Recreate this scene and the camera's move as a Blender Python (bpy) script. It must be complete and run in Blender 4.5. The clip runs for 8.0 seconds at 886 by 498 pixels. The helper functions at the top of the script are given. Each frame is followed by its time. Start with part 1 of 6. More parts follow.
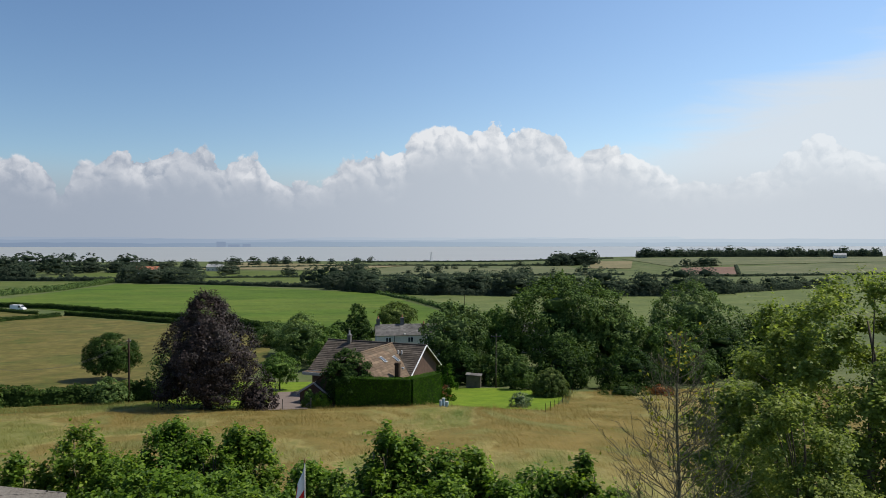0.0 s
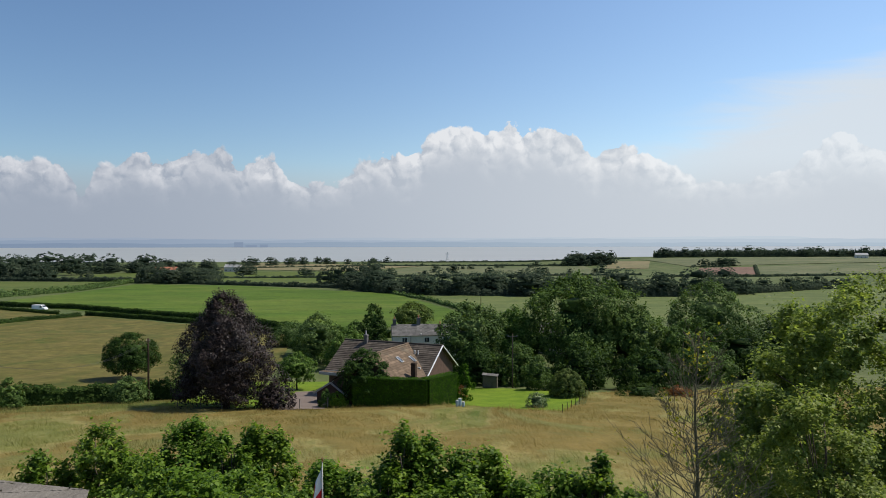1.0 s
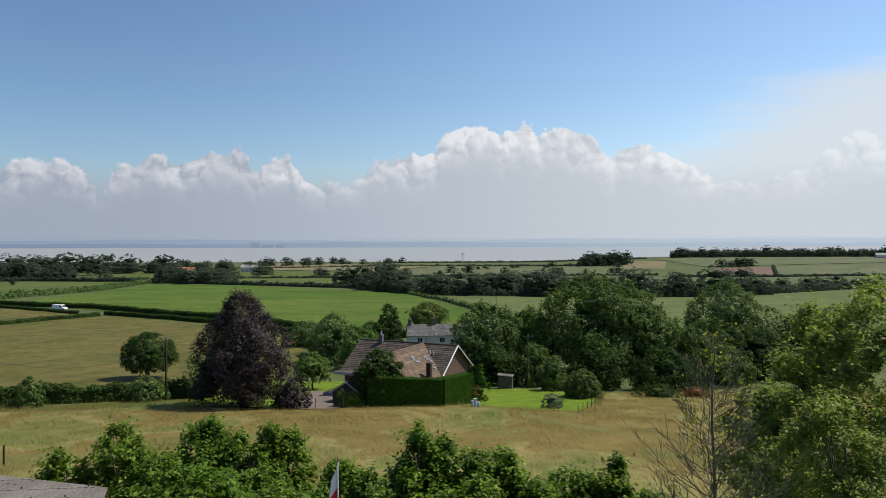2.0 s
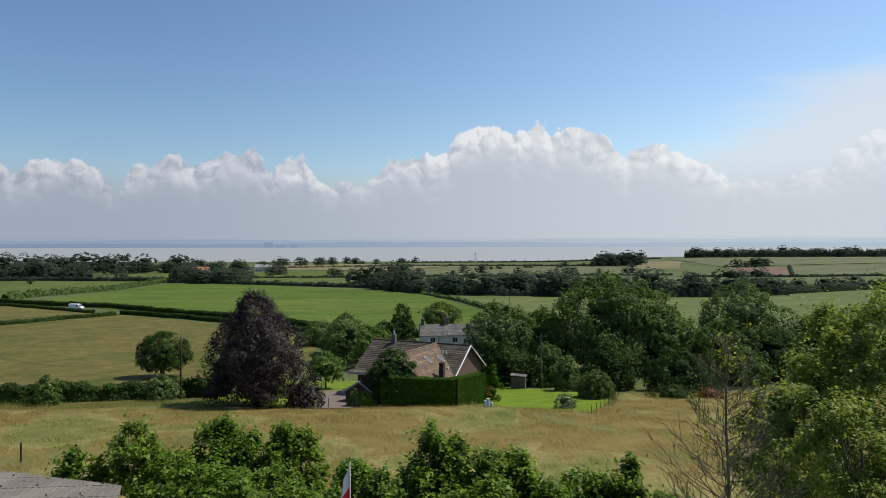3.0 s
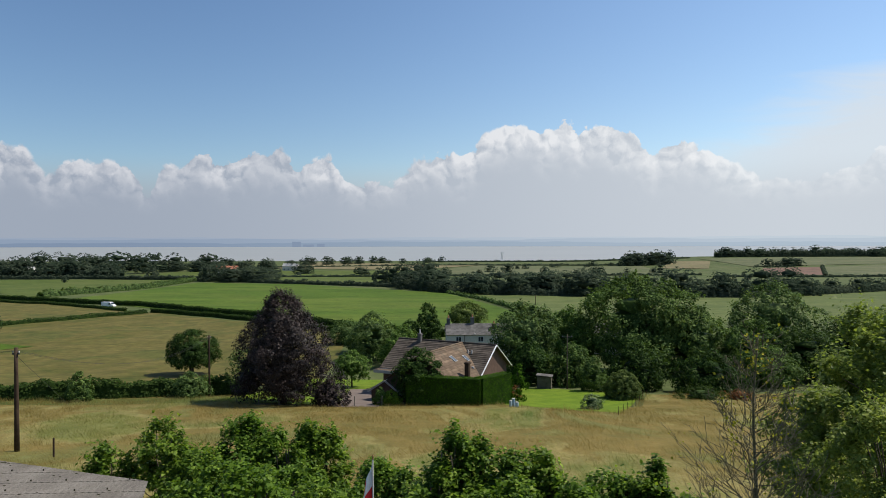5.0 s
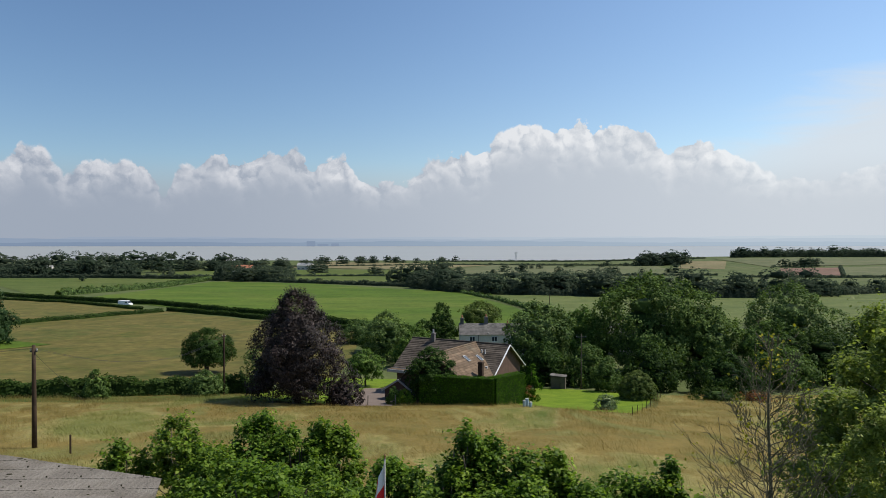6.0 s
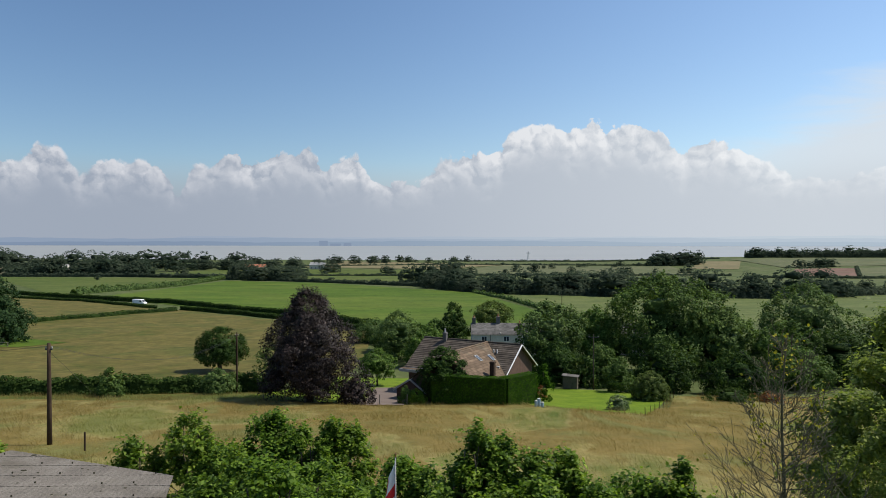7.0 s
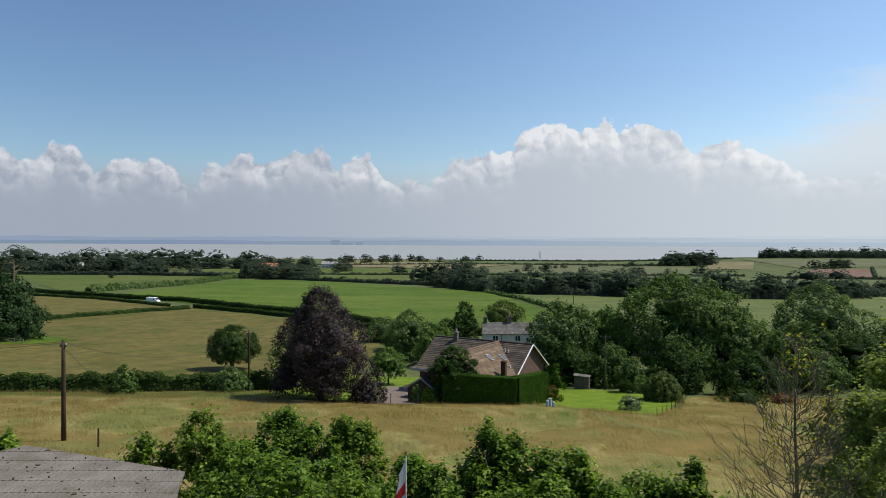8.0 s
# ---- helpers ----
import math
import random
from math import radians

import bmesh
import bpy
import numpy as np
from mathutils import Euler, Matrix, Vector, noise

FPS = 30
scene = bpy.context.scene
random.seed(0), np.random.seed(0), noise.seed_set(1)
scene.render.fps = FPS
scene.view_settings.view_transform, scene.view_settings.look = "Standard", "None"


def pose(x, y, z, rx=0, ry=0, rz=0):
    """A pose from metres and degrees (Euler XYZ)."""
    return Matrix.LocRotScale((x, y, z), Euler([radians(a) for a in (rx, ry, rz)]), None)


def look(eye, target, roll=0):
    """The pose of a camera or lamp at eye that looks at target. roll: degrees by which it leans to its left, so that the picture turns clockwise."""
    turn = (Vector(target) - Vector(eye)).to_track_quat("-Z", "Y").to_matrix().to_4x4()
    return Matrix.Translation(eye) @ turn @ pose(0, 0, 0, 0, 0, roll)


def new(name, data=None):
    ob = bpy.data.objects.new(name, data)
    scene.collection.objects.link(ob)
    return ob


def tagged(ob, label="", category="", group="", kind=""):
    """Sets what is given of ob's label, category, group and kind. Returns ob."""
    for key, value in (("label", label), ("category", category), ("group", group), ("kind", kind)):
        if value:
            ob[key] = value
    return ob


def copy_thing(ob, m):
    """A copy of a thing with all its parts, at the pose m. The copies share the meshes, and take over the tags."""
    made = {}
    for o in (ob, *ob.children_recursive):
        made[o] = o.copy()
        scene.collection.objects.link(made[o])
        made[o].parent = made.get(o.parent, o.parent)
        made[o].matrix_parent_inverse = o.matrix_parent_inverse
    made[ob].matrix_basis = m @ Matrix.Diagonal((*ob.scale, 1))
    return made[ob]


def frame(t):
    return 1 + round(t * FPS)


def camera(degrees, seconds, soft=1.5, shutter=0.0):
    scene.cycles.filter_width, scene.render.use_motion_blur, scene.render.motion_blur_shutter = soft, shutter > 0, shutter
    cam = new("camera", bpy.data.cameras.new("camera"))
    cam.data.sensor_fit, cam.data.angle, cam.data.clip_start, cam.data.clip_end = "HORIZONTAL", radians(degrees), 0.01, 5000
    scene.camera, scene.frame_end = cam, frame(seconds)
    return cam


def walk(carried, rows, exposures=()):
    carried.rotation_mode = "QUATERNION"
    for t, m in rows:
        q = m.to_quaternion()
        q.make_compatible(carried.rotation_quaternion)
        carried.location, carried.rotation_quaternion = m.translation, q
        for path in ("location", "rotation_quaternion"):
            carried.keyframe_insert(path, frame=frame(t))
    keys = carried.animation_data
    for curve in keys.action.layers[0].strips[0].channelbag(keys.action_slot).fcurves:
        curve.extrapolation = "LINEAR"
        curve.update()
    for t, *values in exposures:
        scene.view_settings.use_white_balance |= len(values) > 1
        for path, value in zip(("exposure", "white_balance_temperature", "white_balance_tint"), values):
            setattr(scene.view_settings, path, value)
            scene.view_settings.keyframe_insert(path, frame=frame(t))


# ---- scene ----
cam = camera(64.0, 8.0, 0.85)

# ---- camera ----
PATH = [
    (0.0, 0.0, 0.0, 20.0, -4.098, -0.78, 0.0), (0.5, -0.013, -0.018, 19.994, -3.439, -0.77, 0.033),
    (1.0, -0.018, -0.028, 19.99, -2.799, -0.755, 0.082), (1.5, -0.017, -0.031, 19.987, -2.16, -0.741, 0.124),
    (3.0, 0.018, -0.009, 19.981, -0.52, -0.747, 0.145), (3.5, 0.038, 0.005, 19.979, 0.0, -0.762, 0.162),
    (4.0, 0.059, 0.022, 19.977, 0.518, -0.771, 0.17), (4.5, 0.081, 0.04, 19.974, 1.042, -0.778, 0.16),
    (6.0, 0.145, 0.095, 19.956, 2.734, -0.821, 0.045), (6.5, 0.162, 0.11, 19.947, 3.243, -0.812, 0.016),
    (7.0, 0.175, 0.122, 19.934, 3.718, -0.841, -0.037), (7.5, 0.184, 0.13, 19.919, 4.161, -0.868, -0.11),
    (8.0, 0.188, 0.133, 19.901, 4.656, -0.893, -0.207)]
walk(cam, [(t, pose(x, y, z, 90 + p, r, w)) for t, x, y, z, w, p, r in PATH])

# ---- light ----
SUN_AZ, SUN_EL = 75.0, 54.0      # to the right of the view's axis, above the horizon
sun = new("sun", bpy.data.lights.new("sun", "SUN"))
sun.data.energy, sun.data.angle, sun.data.color = 5.3, radians(0.6), (1.0, 0.95, 0.86)
_sa, _se = radians(SUN_AZ), radians(SUN_EL)
SUN_DIR = Vector((math.sin(_sa) * math.cos(_se), math.cos(_sa) * math.cos(_se), math.sin(_se)))
sun.matrix_world = look(SUN_DIR * 300, (0, 0, 0))
scene.view_settings.exposure = 0.0


class Nodes:
    """A short hand for node trees."""

    def __init__(self, tree):
        self.tree, self.n, self.l = tree, tree.nodes, tree.links
        self.n.clear()

    def put(self, value, socket):
        if isinstance(value, bpy.types.NodeSocket):
            self.l.new(value, socket)
        elif value is not None:
            socket.default_value = value

    def add(self, kind, ins=None, **props):
        node = self.n.new(kind)
        for key, value in props.items():
            setattr(node, key, value)
        for key, value in (ins or {}).items():
            self.put(value, node.inputs[key])
        return node

    def math(self, op, a, b=None, c=None):
        node = self.add("ShaderNodeMath", operation=op)
        for k, v in enumerate((a, b, c)):
            self.put(v, node.inputs[k])
        return node.outputs[0]

    def span(self, v, a, b, c=0.0, d=1.0, smooth=True):
        node = self.add("ShaderNodeMapRange", {"Value": v, "From Min": a, "From Max": b, "To Min": c, "To Max": d})
        node.interpolation_type = "SMOOTHSTEP" if smooth else "LINEAR"
        return node.outputs[0]

    def mix(self, f, a, b, mode="MIX"):
        node = self.add("ShaderNodeMix", data_type="RGBA", blend_type=mode)
        self.put(f, node.inputs[0]), self.put(a, node.inputs[6]), self.put(b, node.inputs[7])
        return node.outputs[2]

    def noise(self, vec, scale, detail=4.0, rough=0.55, warp=0.0):
        node = self.add("ShaderNodeTexNoise", {"Scale": scale, "Detail": detail, "Roughness": rough, "Distortion": warp})
        if vec is not None:
            self.put(vec, node.inputs["Vector"])
        return node.outputs[0]

    def ramp(self, f, stops, mode="LINEAR"):
        node = self.add("ShaderNodeValToRGB", {"Fac": f})
        ramp = node.color_ramp
        ramp.interpolation = mode
        while len(ramp.elements) < len(stops):
            ramp.elements.new(0.5)
        for e, (p, c) in zip(ramp.elements, stops):
            e.position, e.color = p, (*c, 1) if len(c) == 3 else c
        return node.outputs[0]


def rgb(c, k=1.0):
    return (c[0] * k, c[1] * k, c[2] * k, 1)


def build_sky():
    """Blue sky with a line of cumulus along the horizon, haze below and a high veil towards the sun."""
    world = bpy.data.worlds.new("sky")
    scene.world = world
    world.use_nodes = True
    k = Nodes(world.node_tree)
    vec = k.add("ShaderNodeTexCoord").outputs["Generated"]
    xyz = k.add("ShaderNodeSeparateXYZ", {0: vec}).outputs
    az = k.math("MULTIPLY", k.math("ARCTAN2", xyz[0], xyz[1]), 57.2958)
    el = k.math("MULTIPLY", k.math("ARCSINE", xyz[2]), 57.2958)
    sky = k.add("ShaderNodeTexSky", sky_type="NISHITA", sun_disc=False, sun_elevation=_se, sun_rotation=_sa,
                air_density=1.1, dust_density=0.15, ozone_density=2.5, altitude=60).outputs[0]
    sky = k.mix(1.0, sky, k.mix(k.span(az, -32, 34), rgb((0.76, 0.86, 0.97)), rgb((1.24, 1.26, 1.30))), "MULTIPLY")
    clear = k.add("ShaderNodeBackground", {"Color": sky, "Strength": 0.108}).outputs[0]
    # heights of the cloud tops, by azimuth
    west = [(-50, 5.5), (-43, 6.4), (-39, 5.4), (-36.6, 6.0), (-34.6, 5.3), (-33.4, 6.7), (-32.2, 6.6), (-30.9, 4.5), (-29.2, 5.7), (-27.1, 6.0), (-25.4, 5.4),
            (-24.1, 3.0), (-23.2, 5.4), (-20.7, 6.6), (-18.1, 5.8), (-17.1, 6.5), (-14.4, 7.2), (-13.1, 5.4), (-10.6, 6.8), (-9.5, 4.6), (-6.2, 4.2),
            (-3.9, 6.2), (-1.7, 6.7), (0.0, 6.2)]
    east = [(0.0, 6.2), (1.2, 7.4), (1.7, 8.1), (3.6, 8.9), (5.2, 8.9), (6.4, 8.0), (8.1, 8.8), (9.2, 8.2), (10.4, 8.8), (11.9, 8.3), (13.5, 7.6), (14.8, 6.1),
            (15.6, 6.7), (18.0, 6.8), (19.7, 5.8), (21.9, 4.6), (24.5, 3.6), (28.3, 4.4), (30.8, 6.2), (31.7, 7.1), (33.4, 6.6), (36, 5.2), (50, 5.5)]
    west = k.ramp(k.span(az, -50, 0, smooth=False), [((a + 50) / 50, (h / 12,) * 3) for a, h in west])
    east = k.ramp(k.span(az, 0, 50, smooth=False), [(a / 50, (h / 12,) * 3) for a, h in east])
    top = k.math("MULTIPLY_ADD", k.mix(k.math("GREATER_THAN", az, 0.0), west, east), 12, k.span(az, -12, 2, 0.02, 0.36))

    def heads(v, scale):
        d = k.add("ShaderNodeTexVoronoi", {"Vector": v, "Scale": scale}, feature="F1").outputs[0]
        return k.math("SUBTRACT", 0.45, k.math("MULTIPLY", k.math("MULTIPLY", d, d), 1.5))

    bend = k.add("ShaderNodeVectorMath", {0: k.add("ShaderNodeTexNoise", {"Vector": vec, "Scale": 26.0, "Detail": 5.0, "Roughness": 0.6}).outputs[1], 1: (0.04, 0.04, 0.04)}, operation="MULTIPLY").outputs[0]

    def billow(v):
        v = k.add("ShaderNodeVectorMath", {0: v, 1: bend}, operation="ADD").outputs[0]
        big, small = heads(v, 24.0), heads(v, 62.0)
        rag = k.math("SUBTRACT", k.noise(v, 55, 7, 0.66), 0.5)
        return k.math("ADD", k.math("ADD", k.math("MULTIPLY", big, 0.7), k.math("MULTIPLY", small, 0.45)), k.math("MULTIPLY", rag, 0.8))

    edge = billow(vec)
    lit = billow(k.add("ShaderNodeVectorMath", {0: vec, 1: (0.006, 0.0, 0.008)}, operation="ADD").outputs[0])
    depth = k.math("SUBTRACT", k.math("ADD", top, edge), el)
    soft = k.math("MULTIPLY_ADD", k.noise(vec, 14, 3), 1.5, -0.45)
    cover = k.span(k.math("DIVIDE", depth, k.math("MAXIMUM", soft, 0.12)), 0.0, 1.0)
    cover = k.math("MULTIPLY", cover, k.span(az, 17, 27, 1.0, 0.55))
    around = k.span(k.math("ABSOLUTE", az), 125, 75)
    cover = k.math("MULTIPLY", cover, around)
    # sunlit heads sink into grey haze further down
    relief = k.math("MULTIPLY", k.math("SUBTRACT", edge, lit), 1.7)
    head = k.math("MULTIPLY", k.span(depth, 4.4, 0.0), k.math("ADD", 0.66, relief))
    head = k.math("MULTIPLY", head, k.span(k.noise(vec, 9, 4, 0.6), 0.3, 0.62, 0.55, 1.1))
    head = k.math("MULTIPLY", head, k.span(el, 1.6, 5.6))
    side = k.span(az, -30, 30)
    low = k.mix(side, rgb((0.345, 0.395, 0.48)), rgb((0.585, 0.635, 0.695)))
    high = k.mix(side, rgb((0.66, 0.68, 0.73)), rgb((0.86, 0.88, 0.90)))
    cloud = k.add("ShaderNodeBackground", {"Color": k.mix(head, low, high), "Strength": 1.0}).outputs[0]
    murk = k.add("ShaderNodeBackground", {"Color": low, "Strength": 1.0}).outputs[0]
    band = k.math("MULTIPLY", k.math("MULTIPLY", k.span(el, 6.6, 2.4), around), 0.92)
    # thin veil
    flat = k.add("ShaderNodeMapping", {"Vector": vec, "Scale": (1.2, 1.2, 7.0)}).outputs[0]
    wisp = k.noise(flat, 3.2, 6, 0.6, 0.6)
    rise = k.math("SUBTRACT", k.math("ADD", k.math("MULTIPLY", k.span(az, 6, 40, smooth=False), 12.0), 4.5), el)
    rise = k.math("ADD", rise, k.math("MULTIPLY", k.math("SUBTRACT", wisp, 0.5), 10))
    veil = k.math("MULTIPLY", k.span(rise, -0.6, 4.6), k.span(az, 11, 27, 0.15, 0.92))
    veil = k.math("MULTIPLY", veil, k.span(k.math("ABSOLUTE", az), 90, 60))
    haze = k.add("ShaderNodeBackground", {"Color": k.mix(side, rgb((0.46, 0.58, 0.72)), rgb((0.68, 0.74, 0.80))), "Strength": 1.0}).outputs[0]
    a = k.add("ShaderNodeMixShader", {0: veil, 1: clear, 2: haze}).outputs[0]
    a = k.add("ShaderNodeMixShader", {0: band, 1: a, 2: murk}).outputs[0]
    b = k.add("ShaderNodeMixShader", {0: cover, 1: a, 2: cloud}).outputs[0]
    k.add("ShaderNodeOutputWorld", {"Surface": b})


build_sky()


# ---- materials ----
def material(name):
    m = bpy.data.materials.new(name)
    m.use_nodes = True
    return m, Nodes(m.node_tree)


def coords(k):
    return k.add("ShaderNodeNewGeometry").outputs["Position"]


def surface(name, a, b, scale=2.0, rough=0.8, fine=30.0, bump=0.15, metal=0.0, spec=0.14, dirt=None, per_object=0.0, speck=0.0):
    """Two colours mixed by coarse noise, fine grain over it, relief."""
    m, k = material(name)
    p = coords(k)
    col = k.mix(k.span(k.noise(p, scale, 5), 0.35, 0.65), rgb(a), rgb(b))
    grain = k.noise(p, fine, 3)
    col = k.mix(0.35, col, k.mix(grain, rgb(a, 0.55), rgb(b, 1.35)))
    if dirt:
        col = k.mix(k.span(k.noise(p, scale * 0.37, 6, 0.65), 0.52, 0.66), col, rgb(dirt))
    if speck:
        col = k.mix(k.math("MULTIPLY", k.span(k.noise(p, fine * 0.8, 5, 0.8), 0.50, 0.62), speck), col, rgb(a, 0.3))
    if per_object:
        r = k.add("ShaderNodeObjectInfo").outputs["Random"]
        col = k.mix(1.0, col, k.mix(r, rgb((1, 1, 1), 1 - per_object), rgb((1, 1, 1), 1 + per_object)), "MULTIPLY")
    bs = k.add("ShaderNodeBsdfPrincipled", {"Base Color": col, "Roughness": rough, "Metallic": metal, "Specular IOR Level": spec})
    if bump:
        bs.inputs["Normal"].default_value = (0, 0, 0)
        k.l.new(k.add("ShaderNodeBump", {"Strength": bump, "Height": grain, "Distance": 0.03}).outputs[0], bs.inputs["Normal"])
    k.add("ShaderNodeOutputMaterial", {"Surface": bs.outputs[0]})
    return m


def foliage(name, a, b, c=None, glow=0.28, rough=0.65, patch=0.25, spec=0.07, tint=(1.3, 1.35, 0.7)):
    """Leaves: every leaf a little different, light passes through."""
    m, k = material(name)
    g = k.add("ShaderNodeNewGeometry")
    r = g.outputs["Random Per Island"]
    stops = [(0.0, a), (0.75, b), (1.0, c or tuple(x * 1.25 for x in b))]
    col = k.ramp(r, stops)
    n = k.noise(g.outputs["Position"], patch, 3)
    col = k.mix(1.0, col, k.mix(k.span(n, 0.3, 0.7), rgb((0.72, 0.76, 0.72)), rgb((1.22, 1.18, 1.1))), "MULTIPLY")
    o = k.add("ShaderNodeObjectInfo").outputs["Random"]
    col = k.mix(1.0, col, k.mix(o, rgb((0.88, 0.93, 0.88)), rgb((1.12, 1.06, 1.05))), "MULTIPLY")
    bs = k.add("ShaderNodeBsdfPrincipled", {"Base Color": col, "Roughness": rough, "Specular IOR Level": spec}).outputs[0]
    tr = k.add("ShaderNodeBsdfTranslucent", {"Color": k.mix(1.0, col, rgb(tint), "MULTIPLY")}).outputs[0]
    k.add("ShaderNodeOutputMaterial", {"Surface": k.add("ShaderNodeMixShader", {0: glow, 1: bs, 2: tr}).outputs[0]})
    return m


def meadow(name, cols, scale, stretch=(1, 1, 1), fine=3.0, turn=0.0, bump=0.4, mottle=0.2):
    """Grass of several colours in drifts."""
    m, k = material(name)
    p = coords(k)
    q = k.add("ShaderNodeMapping", {"Vector": p, "Scale": stretch, "Rotation": (0, 0, radians(turn))}).outputs[0]
    n = len(cols)
    f = k.span(k.noise(q, scale, 6, 0.62, 0.8), 0.28, 0.72, smooth=False)
    col = k.ramp(f, [(i / (n - 1), c) for i, c in enumerate(cols)])
    g = k.noise(p, fine, 4, 0.7)
    col = k.mix(1.0, col, k.mix(k.span(g, 0.25, 0.75), rgb((1, 1, 1), 1 - mottle), rgb((1, 1, 1), 1 + mottle)), "MULTIPLY")
    broad = k.noise(q, scale * 4.3, 5, 0.6, 0.4)
    col = k.mix(1.0, col, k.mix(k.span(broad, 0.3, 0.7), rgb((0.78, 0.84, 0.78)), rgb((1.2, 1.15, 1.18))), "MULTIPLY")
    bs = k.add("ShaderNodeBsdfPrincipled", {"Base Color": col, "Roughness": 0.9, "Specular IOR Level": 0.1})
    k.l.new(k.add("ShaderNodeBump", {"Strength": bump, "Height": g, "Distance": 0.2}).outputs[0], bs.inputs["Normal"])
    k.add("ShaderNodeOutputMaterial", {"Surface": bs.outputs[0]})
    return m


# flat emission for far shore shapes whose colour already holds the haze
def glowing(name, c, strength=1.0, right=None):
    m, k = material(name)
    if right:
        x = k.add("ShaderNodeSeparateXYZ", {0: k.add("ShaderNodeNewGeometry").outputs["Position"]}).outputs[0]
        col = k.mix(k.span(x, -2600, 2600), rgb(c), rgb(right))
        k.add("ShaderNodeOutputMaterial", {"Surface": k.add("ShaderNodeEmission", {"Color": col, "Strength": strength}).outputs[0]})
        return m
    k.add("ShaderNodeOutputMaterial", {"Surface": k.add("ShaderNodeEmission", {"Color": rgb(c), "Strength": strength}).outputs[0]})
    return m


HAY = [(0.099, 0.131, 0.028), (0.163, 0.158, 0.054), (0.145, 0.131, 0.039), (0.174, 0.131, 0.04), (0.159, 0.123, 0.036), (0.215, 0.184, 0.066), (0.138, 0.141, 0.037), (0.156, 0.155, 0.049), (0.107, 0.131, 0.032)]

